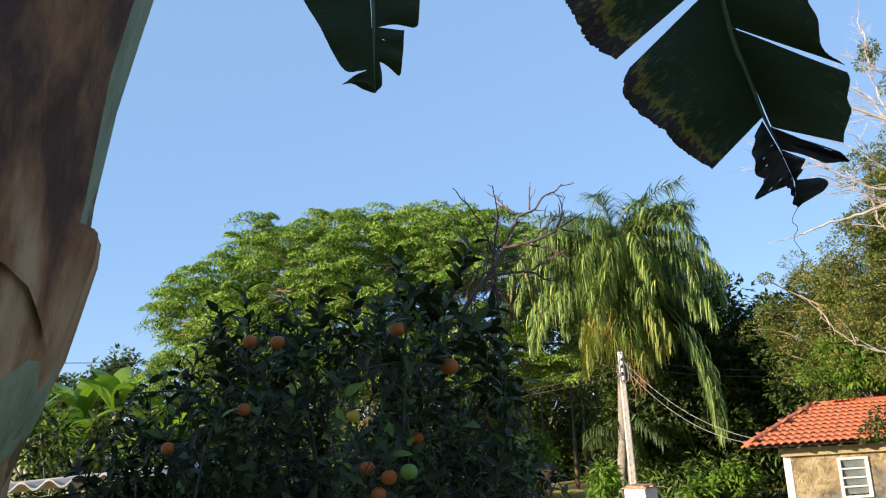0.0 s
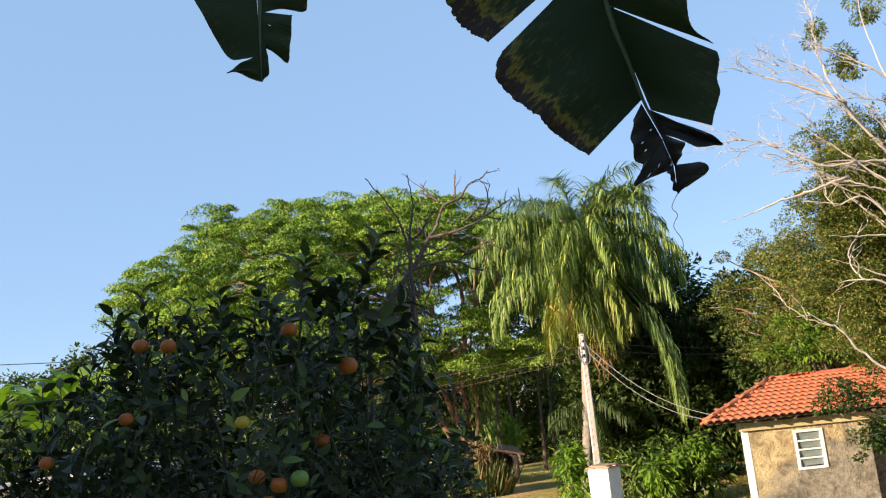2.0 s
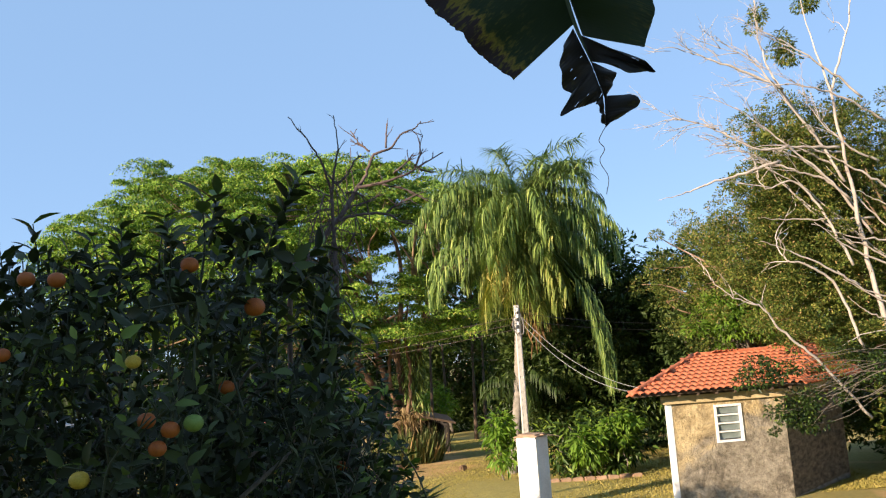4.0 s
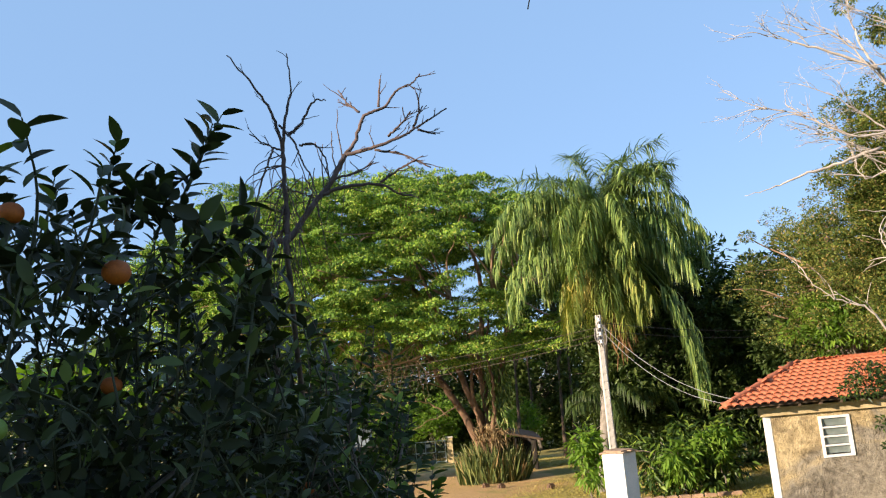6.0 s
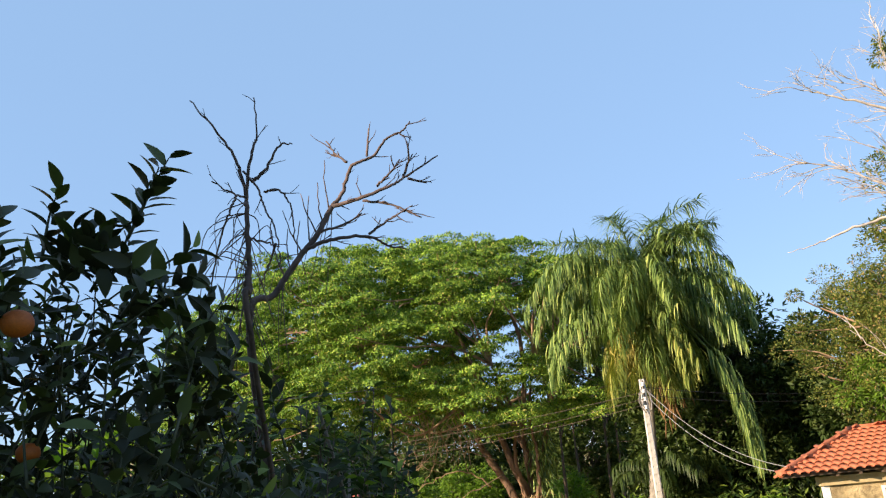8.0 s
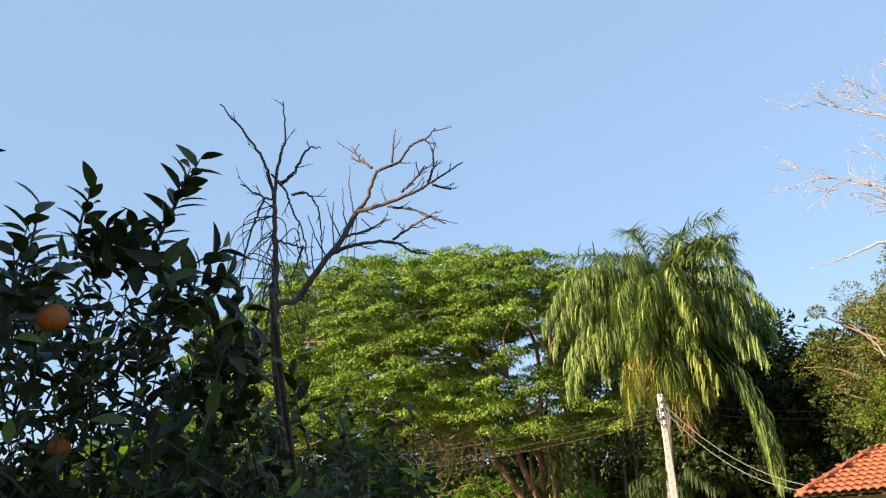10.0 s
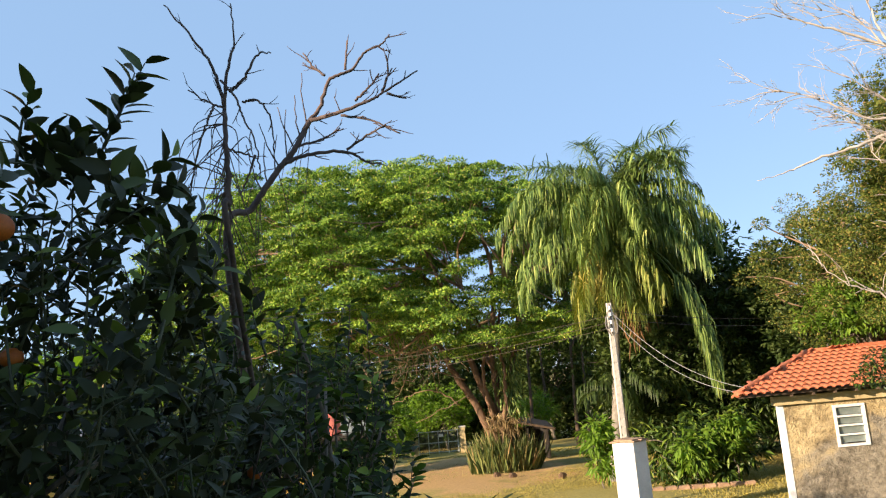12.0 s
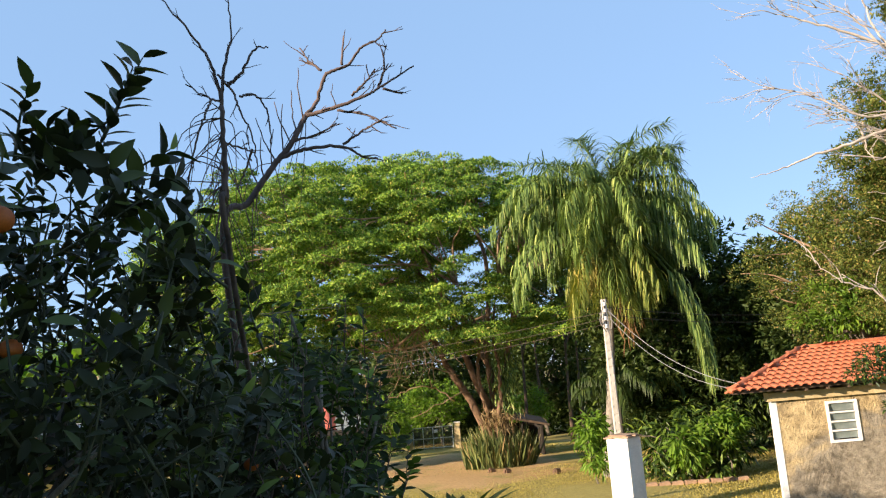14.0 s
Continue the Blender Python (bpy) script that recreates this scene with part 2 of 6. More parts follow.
def stucco():
    """Old rough render: ochre above, worn grey below and in patches, with deep pits. Mottled shade is put into the
    colour too.
    """
    m, t, b, o = nodes_of("rough_ochre_render")
    c = t.nodes.new("ShaderNodeTexCoord")
    sep = t.nodes.new("ShaderNodeSeparateXYZ")
    t.links.new(c.outputs["Object"], sep.inputs[0])
    big = noise_of(t, 1.3, 5, 0.6, warp=0.6)
    h = t.nodes.new("ShaderNodeMapRange")
    h.inputs[1].default_value, h.inputs[2].default_value = 0.4, 2.3
    t.links.new(sep.outputs[2], h.inputs[0])
    add = t.nodes.new("ShaderNodeMath")
    add.operation = "MULTIPLY_ADD"
    add.inputs[1].default_value = 2.0
    t.links.new(big, add.inputs[0])
    across = t.nodes.new("ShaderNodeMath")
    across.operation = "MULTIPLY_ADD"
    across.inputs[1].default_value = -0.3
    t.links.new(sep.outputs[0], across.inputs[0])
    t.links.new(h.outputs[0], across.inputs[2])
    t.links.new(across.outputs[0], add.inputs[2])
    half = t.nodes.new("ShaderNodeMath")
    half.operation = "MULTIPLY"
    half.inputs[1].default_value = 0.4
    t.links.new(add.outputs[0], half.inputs[0])
    # Grey stands for worn render and for the shade low on the right.
    wear_and_shade = ramp(t, half.outputs[0], ((0.42, (0, 0, 0)), (0.58, (1, 1, 1))))
    ochre = ramp(t, noise_of(t, 4, 6), ((0.3, (0.42, 0.32, 0.16)), (0.7, (0.68, 0.54, 0.31))))
    grey = ramp(t, noise_of(t, 7, 8, 0.7), ((0.3, (0.15, 0.13, 0.095)), (0.7, (0.44, 0.39, 0.3))))
    vor = t.nodes.new("ShaderNodeTexVoronoi")
    vor.feature = "DISTANCE_TO_EDGE"
    vor.inputs["Scale"].default_value = 11.0
    mp = t.nodes.new("ShaderNodeMapping")
    mp.inputs["Scale"].default_value = (1, 1, 0.7)
    warp = t.nodes.new("ShaderNodeTexNoise")
    warp.inputs["Scale"].default_value, warp.inputs["Detail"].default_value = 6.0, 6.0
    t.links.new(c.outputs["Object"], warp.inputs["Vector"])
    wv = t.nodes.new("ShaderNodeVectorMath")
    wv.operation = "MULTIPLY_ADD"
    wv.inputs[1].default_value = (0.5, 0.5, 0.5)
    t.links.new(warp.outputs["Color"], wv.inputs[0])
    t.links.new(c.outputs["Object"], wv.inputs[2])
    t.links.new(wv.outputs[0], mp.inputs[0])
    t.links.new(mp.outputs[0], vor.inputs["Vector"])
    crack = ramp(t, vor.outputs["Distance"], ((0.0, (0.3, 0.28, 0.25)), (0.09, (1, 1, 1))))
    grey = mix(t, 0.14, grey, crack, "MULTIPLY")
    # Dark blotches: stains, with shadow mottling painted in.
    stain_and_shade = ramp(t, noise_of(t, 2.2, 7, 0.65, warp=0.8), ((0.38, (0.36, 0.34, 0.32)), (0.53, (1, 1, 1))))
    pits = ramp(t, noise_of(t, 19, 5, 0.6, warp=0.6), ((0.34, (0.4, 0.38, 0.35)), (0.44, (1, 1, 1))))
    worn = mix(t, 0.7, mix(t, wear_and_shade, grey, ochre), pits, "MULTIPLY")
    t.links.new(mix(t, 0.8, worn, stain_and_shade, "MULTIPLY"), b.inputs["Base Color"])
    b.inputs["Roughness"].default_value = 0.95
    s = t.nodes.new("ShaderNodeMath")
    s.operation = "ADD"
    t.links.new(noise_of(t, 5, 6, 0.6, warp=0.8), s.inputs[0])
    t.links.new(noise_of(t, 15, 9, 0.7, warp=1.0), s.inputs[1])
    bump_to(t, b, s.outputs[0], 0.8, 0.06)
    return m


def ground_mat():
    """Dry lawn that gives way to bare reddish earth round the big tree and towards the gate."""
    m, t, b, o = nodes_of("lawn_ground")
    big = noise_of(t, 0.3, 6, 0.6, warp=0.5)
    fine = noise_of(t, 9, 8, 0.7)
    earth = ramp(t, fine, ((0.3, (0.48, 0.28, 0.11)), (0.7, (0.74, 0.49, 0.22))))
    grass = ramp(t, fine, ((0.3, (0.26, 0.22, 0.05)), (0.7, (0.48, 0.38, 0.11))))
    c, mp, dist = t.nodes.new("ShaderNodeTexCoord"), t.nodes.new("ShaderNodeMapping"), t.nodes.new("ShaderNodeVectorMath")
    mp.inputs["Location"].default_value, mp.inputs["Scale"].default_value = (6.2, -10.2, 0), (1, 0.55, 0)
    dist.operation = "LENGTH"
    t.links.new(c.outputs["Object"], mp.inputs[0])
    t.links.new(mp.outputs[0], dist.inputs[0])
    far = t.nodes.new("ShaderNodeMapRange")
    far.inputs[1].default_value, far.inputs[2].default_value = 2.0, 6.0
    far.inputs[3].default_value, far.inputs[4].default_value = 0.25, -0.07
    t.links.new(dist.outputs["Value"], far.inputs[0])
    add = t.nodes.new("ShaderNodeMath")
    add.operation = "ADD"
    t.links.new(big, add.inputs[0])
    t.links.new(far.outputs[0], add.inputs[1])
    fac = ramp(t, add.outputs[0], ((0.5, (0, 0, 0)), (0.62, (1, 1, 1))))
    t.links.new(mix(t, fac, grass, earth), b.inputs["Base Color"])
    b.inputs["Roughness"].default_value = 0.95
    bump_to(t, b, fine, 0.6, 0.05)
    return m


def banana_mat(name, green, brown, share):
    """A banana blade: ribbed, with a scorched brown rim and yellow flecks beside it."""
    m, t, b, o = nodes_of(name)
    a = t.nodes.new("ShaderNodeAttribute")
    a.attribute_name = "across"
    rib = t.nodes.new("ShaderNodeAttribute")
    rib.attribute_name = "along"
    w = t.nodes.new("ShaderNodeTexWave")
    comb = t.nodes.new("ShaderNodeCombineXYZ")
    t.links.new(rib.outputs["Fac"], comb.inputs[0])
    t.links.new(comb.outputs[0], w.inputs["Vector"])
    w.inputs["Scale"].default_value, w.inputs["Distortion"].default_value = 55, 1.0
    wide = t.nodes.new("ShaderNodeAttribute")
    wide.attribute_name = "reach"
    place = t.nodes.new("ShaderNodeCombineXYZ")
    t.links.new(rib.outputs["Fac"], place.inputs[0])
    t.links.new(wide.outputs["Fac"], place.inputs[1])

    def vein_noise(across, along, detail):
        mp, tex = t.nodes.new("ShaderNodeMapping"), t.nodes.new("ShaderNodeTexNoise")
        mp.inputs["Scale"].default_value = (across, along, 1)
        tex.inputs["Scale"].default_value, tex.inputs["Detail"].default_value, tex.inputs["Roughness"].default_value = 1.0, detail, 0.7
        t.links.new(place.outputs[0], mp.inputs[0])
        t.links.new(mp.outputs[0], tex.inputs["Vector"])
        return tex.outputs["Fac"]

    n = vein_noise(90, 22, 6)
    sm = t.nodes.new("ShaderNodeMath")
    sm.operation = "MULTIPLY_ADD"
    sm.inputs[1].default_value = 0.42
    t.links.new(n, sm.inputs[0])
    t.links.new(a.outputs["Fac"], sm.inputs[2])
    col = ramp(t, sm.outputs[0], ((0.0, green), (0.9, green), (0.96, (0.2, 0.15, 0.02)), (1.0, brown)))
    spot = ramp(t, vein_noise(130, 34, 5), ((0.54, (0, 0, 0)), (0.62, (1, 1, 1))))
    zone = ramp(t, a.outputs["Fac"], ((0.3, (0, 0, 0)), (0.85, (1, 1, 1))))
    col = mix(t, mix(t, 1.0, spot, zone, "MULTIPLY"), col, (0.12, 0.1, 0.015))
    col = mix(t, 0.1, col, ramp(t, w.outputs["Fac"], ((0.2, (0.6, 0.6, 0.6)), (0.8, (1.2, 1.2, 1.2)))), "MULTIPLY")
    t.links.new(col, b.inputs["Base Color"])
    b.inputs["Roughness"].default_value = 0.55
    b.inputs["Specular IOR Level"].default_value = 0.15
    bump_to(t, b, w.outputs["Fac"], 0.2, 0.001)
    tr = t.nodes.new("ShaderNodeBsdfTranslucent")
    t.links.new(col, tr.inputs[0])
    ms = t.nodes.new("ShaderNodeMixShader")
    ms.inputs[0].default_value = share
    t.links.new(b.outputs[0], ms.inputs[1])
    t.links.new(tr.outputs[0], ms.inputs[2])
    t.links.new(ms.outputs[0], o.inputs[0])
    return m


def stem_mat():
    """Banana stem: brown papery sheaths peeled in patches from pale green skin."""
    m, t, b, o = nodes_of("banana_stem")
    n = noise_of(t, 7, 5, 0.6, stretch=(1.3, 1.3, 0.7), warp=0.6)
    f = noise_of(t, 40, 8, 0.7, stretch=(1, 1, 0.12))
    brown = ramp(t, f, ((0.3, (0.11, 0.05, 0.025)), (0.7, (0.3, 0.17, 0.09))))
    pale = ramp(t, f, ((0.3, (0.18, 0.22, 0.13)), (0.7, (0.38, 0.41, 0.29))))
    dark = mix(t, ramp(t, n, ((0.36, (0, 0, 0)), (0.39, (1, 1, 1)))), (0.045, 0.035, 0.035), brown)
    t.links.new(mix(t, ramp(t, n, ((0.44, (0, 0, 0)), (0.46, (1, 1, 1)))), dark, pale), b.inputs["Base Color"])
    b.inputs["Roughness"].default_value = 0.6
    h = t.nodes.new("ShaderNodeMath")
    h.operation = "MULTIPLY_ADD"
    h.inputs[1].default_value = 0.4
    t.links.new(f, h.inputs[0])
    t.links.new(n, h.inputs[2])
    bump_to(t, b, h.outputs[0], 0.8, 0.025)
    return m


def glass_mat():
    m, t, b, o = nodes_of("frosted_pane")
    b.inputs["Base Color"].default_value = (0.3, 0.36, 0.34, 1)
    b.inputs["Roughness"].default_value = 0.25
    b.inputs["Transmission Weight"].default_value = 0.35
    t.links.new(ramp(t, noise_of(t, 6, 4), ((0.3, (0.2, 0.26, 0.25)), (0.7, (0.36, 0.42, 0.4)))), b.inputs["Base Color"])
    return m


def fruit_mat(name, lo, hi):
    return rough_mat(name, ((0.35, lo), (0.65, hi)), 14.0, 260.0, 0.6, 0.25, 0.001)


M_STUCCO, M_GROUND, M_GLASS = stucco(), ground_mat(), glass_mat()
# Rough stone for the side wall, darkened to hold part of its shade.
M_RUBBLE = rough_mat("shaded_rubble_wall", ((0.35, (0.09, 0.065, 0.042)), (0.65, (0.32, 0.245, 0.16))), 4.0, 16.0, 0.95, 1.0, 0.06, (1, 1, 2.6))
# Near blades far darker than the grove's: their shade is in the green.
M_BANANA = banana_mat("shaded_banana_blade", (0.022, 0.034, 0.01), (0.04, 0.024, 0.02), 0.16)
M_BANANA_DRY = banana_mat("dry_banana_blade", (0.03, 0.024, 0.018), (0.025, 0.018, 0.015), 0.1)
M_RIB = plain_mat("banana_rib", (0.07, 0.09, 0.03), 0.6)
M_STEM = stem_mat()
M_SHEATH = rough_mat("dry_sheath", ((0.38, (0.08, 0.028, 0.014)), (0.48, (0.3, 0.125, 0.05)), (0.6, (0.52, 0.31, 0.18))), 9.0, 45.0, 0.7, 0.6, 0.01, (1, 1, 0.4))
M_ORANGE = fruit_mat("orange_peel", (0.32, 0.065, 0.003), (0.46, 0.115, 0.007))
M_GREENFRUIT = fruit_mat("green_peel", (0.1, 0.18, 0.02), (0.2, 0.28, 0.04))
M_YELLOWFRUIT = fruit_mat("yellow_peel", (0.5, 0.3, 0.02), (0.62, 0.42, 0.04))

# ---- mesh helpers ----


def mesh_np(name, verts, faces, smooth=False):
    """A mesh from an array of points and a list of arrays of faces, each of one face size."""
    me = bpy.data.meshes.new(name)
    verts = np.asarray(verts, np.float32).reshape(-1, 3)
    faces = [np.asarray(f, np.int32) for f in faces if len(f)]
    me.vertices.add(len(verts))
    me.vertices.foreach_set("co", verts.ravel())
    loops = np.concatenate([f.ravel() for f in faces])
    sizes = np.concatenate([np.full(len(f), f.shape[1], np.int32) for f in faces])
    me.loops.add(len(loops))
    me.loops.foreach_set("vertex_index", loops)
    me.polygons.add(len(sizes))
    me.polygons.foreach_set("loop_start", np.r_[0, np.cumsum(sizes)[:-1]].astype(np.int32))
    me.polygons.foreach_set("loop_total", sizes)
    if smooth:
        me.polygons.foreach_set("use_smooth", np.ones(len(sizes), bool))
    me.update(calc_edges=True)
    return me


def from_bm(name, bm, smooth=False):
    me = bpy.data.meshes.new(name)
    bmesh.ops.recalc_face_normals(bm, faces=bm.faces)
    if smooth:
        for f in bm.faces:
            f.smooth = True
    bm.to_mesh(me)
    bm.free()
    return me


def part(name, me, material, parent=None, label=""):
    if isinstance(me, bmesh.types.BMesh):
        me = from_bm(name, me)
    if not me.materials:
        me.materials.append(material)
    ob = new(name, me)
    ob.parent = parent
    if label:
        ob["label"] = label
    if name in ("bare_twig_spray", "twig_spray", "low_twig_spray", "leaf_tuft", "flower_spray", "leaflet_fan", "limb_frame", "creeper", "dead_skirt"):
        ob["kind"] = "stuff"
    return ob


def thing(name, label, category, group="", kind="", at=(0, 0, 0)):
    ob = new(name)
    ob.location = at
    ob.empty_display_size = 0.2
    return tagged(ob, label, category, group, kind)


def unit(v):
    return v / np.maximum(np.linalg.norm(v, axis=-1, keepdims=True), 1e-9)


def leaves(name, P, D, N, L, W, broad=False, bend=0.15):
    """Leaf blades as one mesh: base points, ways, up-sides, lengths, half widths."""
    P, D = np.asarray(P, float), unit(np.asarray(D, float))
    L, W = np.broadcast_to(L, len(P))[:, None], np.broadcast_to(W, len(P))[:, None]
    S = unit(np.cross(D, N) + 1e-6)
    U = np.cross(S, D)
    n = len(P)
    if not broad:
        V = np.stack([P, P + D * L * 0.45 - S * W + U * W * 0.35, P + D * L - U * L * bend, P + D * L * 0.45 + S * W + U * W * 0.35], 1)
        i = np.arange(n)[:, None] * 4
        return mesh_np(name, V, [np.concatenate([i + [0, 2, 1], i + [0, 3, 2]])])
    rows = ((0.16, 0.62), (0.4, 1.0), (0.66, 0.82), (0.87, 0.4))
    pts = [P]
    for f, wide in rows:
        mid = P + D * L * f - U * L * bend * f * f
        pts += [mid - S * W * wide + U * W * 0.3 * wide, mid, mid + S * W * wide + U * W * 0.3 * wide]
    pts.append(P + D * L - U * L * bend)
    V = np.stack(pts, 1)
    i = np.arange(n)[:, None] * 14
    tri = [i + [0, 2, 1], i + [0, 3, 2], i + [10, 11, 13], i + [11, 12, 13]]
    quad = [i + [k, k + 1, k + 4, k + 3] for k in (1, 2, 4, 5, 7, 8)]
    return mesh_np(name, V, [np.concatenate(tri), np.concatenate(quad)], True)


def tubes(name, lines, sides=6):
    """Round limbs as one mesh: lists of points with a radius at each."""
    V, Q, C, k = [], [], [], 0
    for pts, radii in lines:
        pts = np.asarray(pts, float)
        radii = np.interp(np.linspace(0, 1, len(pts)), np.linspace(0, 1, len(radii)), radii)
        way = unit(np.gradient(pts, axis=0))
        ref = np.array([0.0, 0, 1]) if abs(way[:, 2]).mean() < 0.8 else np.array([1.0, 0, 0])
        a = unit(np.cross(way, ref))
        b = np.cross(way, a)
        ang = np.linspace(0, 2 * np.pi, sides, endpoint=False)
        ring = pts[:, None] + radii[:, None, None] * (np.cos(ang)[None, :, None] * a[:, None] + np.sin(ang)[None, :, None] * b[:, None])
        V.append(ring.reshape(-1, 3))
        m = len(pts)
        r, s = np.meshgrid(np.arange(m - 1), np.arange(sides), indexing="ij")
        r, s = r.ravel(), s.ravel()
        s2 = (s + 1) % sides
        Q.append(np.stack([r * sides + s, r * sides + s2, (r + 1) * sides + s2, (r + 1) * sides + s], 1) + k)
        C.append(np.stack([np.arange(sides)[::-1] + k, np.arange(sides) + k + (m - 1) * sides]))
        k += m * sides
    faces = [np.concatenate(Q), np.concatenate(C)] if sides != 4 else [np.concatenate(Q + C)]
    return mesh_np(name, np.concatenate(V), faces, True)


def curve_pts(points, n=12, wob=0.0, rng=None):
    """A smooth line through a few points (Catmull-Rom), with a little unevenness."""
    p = np.asarray(points, float)
    p = np.concatenate([[2 * p[0] - p[1]], p, [2 * p[-1] - p[-2]]])
    out = []
    for i in range(1, len(p) - 2):
        for u in np.linspace(0, 1, n, endpoint=i == len(p) - 3):
            a, b, c, d = p[i - 1 : i + 3]
            out.append(0.5 * (2 * b + (c - a) * u + (2 * a - 5 * b + 4 * c - d) * u * u + (3 * b - a - 3 * c + d) * u**3))
    out = np.array(out)
    if wob:
        out[1:-1] += rng.normal(0, wob, out[1:-1].shape)
    return out


def box_bm(size, at=(0, 0, 0), bevel=0.0, bm=None):
    bm = bm or bmesh.new()
    got = bmesh.ops.create_cube(bm, size=1, matrix=Matrix.Translation(at) @ Matrix.Diagonal((*size, 1)))
    if bevel:
        edges = list({e for v in got["verts"] for e in v.link_edges})
        bmesh.ops.bevel(bm, geom=edges, offset=bevel, segments=2, affect="EDGES")
    return bm


def prism(poly, z0, z1):
    """A block over a polygon in plan."""
    bm = bmesh.new()
    f = bm.faces.new([bm.verts.new((x, y, z0)) for x, y in poly])
    up = bmesh.ops.extrude_face_region(bm, geom=[f])["geom"]
    for v in up:
        if isinstance(v, bmesh.types.BMVert):
            v.co.z = z1
    return bm


def rand_dirs(rng, n):
    return unit(rng.normal(size=(n, 3)))


def ground_z(x, y):
    """The lie of the land: it falls gently to the far gate, and rises towards the near garden."""
    fall = -0.04 * np.minimum(np.maximum(y, 0), 60)
    rise = 1.85 * np.clip(-y / 15, 0, 1) ** 1.2
    return fall + rise

# ---- ground ----
gx = np.concatenate([[-900, -300, -120, -60], np.arange(-40, 31, 1.0), [45, 80, 160, 400, 900]])
gy = np.concatenate([[-400, -120, -50], np.arange(-30, 61, 1.0), [75, 110, 200, 500, 1500]])
X, Y = np.meshgrid(gx, gy, indexing="ij")
Z = ground_z(X, Y) + 0.05 * np.sin(X * 0.7) * np.cos(Y * 0.5) * (np.abs(X) < 40)
idx = np.arange(X.size).reshape(X.shape)
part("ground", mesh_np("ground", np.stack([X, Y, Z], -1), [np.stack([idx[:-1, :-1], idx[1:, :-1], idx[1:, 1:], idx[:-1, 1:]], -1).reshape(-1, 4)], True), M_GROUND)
tagged(bpy.data.objects["ground"], "dry yellowish lawn with bare reddish earth patches", "ground", kind="structure")


def lawn():
    """Short dry grass on the sunlit lawn."""
    rng = np.random.default_rng(3)
    n = 95000
    x, y = rng.uniform(-9, 7, n), 0.5 + rng.uniform(0, 1, n) ** 1.4 * 29
    keep = ((x + 6.2) ** 2 + (0.55 * y - 10.2) ** 2 > rng.uniform(3.5, 6, n) ** 2) | (rng.random(n) < 0.1)
    x, y = x[keep], y[keep]
    n = len(x)
    P = np.stack([x, y, ground_z(x, y) - 0.01], 1)
    D = np.array([0, 0, 1]) + rng.normal(0, 0.45, (n, 3))
    ob = part("grass", leaves("grass", P, D, rand_dirs(rng, n), rng.uniform(0.03, 0.075, n), 0.012, bend=0.3), M_GRASS)
    tagged(ob, "short dry yellow-green grass on the lawn", "grass", kind="stuff")


lawn()

# ---- the small tiled house ----
A, B, C, D_, E_ = (0, 0), (2.78, 0), (5.9, 2.45), (5.7, 4.5), (2.4, 3.6)


def wall_between(name, p, q, z1, label, holes=(), material=None):
    """A wall 0.18 thick on the inner (left) side of p to q, with openings cut through: (u0, u1, z0, z1) along it."""
    p, q = Vector(p), Vector(q)
    way, length = (q - p).normalized(), (q - p).length
    inner = Vector((-way.y, way.x))
    us = sorted({0.0, length, *[u for h in holes for u in h[:2]]})
    zs = sorted({0.0 - 0.4, z1, *[z for h in holes for z in h[2:]]})
    bm = bmesh.new()
    for u0, u1 in zip(us, us[1:]):
        for z0, z2 in zip(zs, zs[1:]):
            if any(h[0] <= u0 and u1 <= h[1] and h[2] <= z0 and z2 <= h[3] for h in holes):
                continue
            pts = [p + way * u0, p + way * u1, p + way * u1 + inner * 0.18, p + way * u0 + inner * 0.18]
            low = [bm.verts.new((a.x, a.y, z0)) for a in pts]
            top = [bm.verts.new((a.x, a.y, z2)) for a in pts]
            for k in range(4):
                bm.faces.new((low[k], low[(k + 1) % 4], top[(k + 1) % 4], top[k]))
            bm.faces.new(low[::-1])
            bm.faces.new(top)
    bmesh.ops.remove_doubles(bm, verts=bm.verts, dist=0.001)
    seen, kill = {}, []
    for f in bm.faces:
        key = frozenset(v.index for v in f.verts)
        c = tuple(round(a, 3) for a in f.calc_center_median())
        if c in seen:
            kill += [f, seen[c]]
        seen[c] = f
    bmesh.ops.delete(bm, geom=list(set(kill)), context="FACES_ONLY")
    return tagged(part(name, bm, material or M_STUCCO), label, "wall", kind="structure")


WIN = (1.07, 1.72, 1.38, 2.21)
house = thing("house", "small old house, rough ochre walls, red clay tile roof", "house")
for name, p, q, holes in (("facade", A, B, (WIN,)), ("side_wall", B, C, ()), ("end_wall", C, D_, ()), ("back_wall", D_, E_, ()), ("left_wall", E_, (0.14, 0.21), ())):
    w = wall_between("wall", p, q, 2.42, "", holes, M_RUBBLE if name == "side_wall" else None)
    for key in ("label", "category", "kind"):
        if key in w:
            del w[key]
    w.name, w.parent = name, house
part("corner_pilaster", box_bm((0.12, 0.1, 2.7), (0.02, 0.038, 0.95), 0.004), M_WHITE, house, "white painted corner strip")
part("cornice", prism([(-0.12, -0.09), (2.82, -0.09), (5.95, 2.37), (5.85, 2.53), (2.76, 0.1), (-0.12, 0.1)], 2.3, 2.47), M_BEIGE, house, "worn beige cornice under the eave")
part("floor_slab", prism([A, B, C, D_, E_], -0.1, 0.05), M_CONCRETE, house)


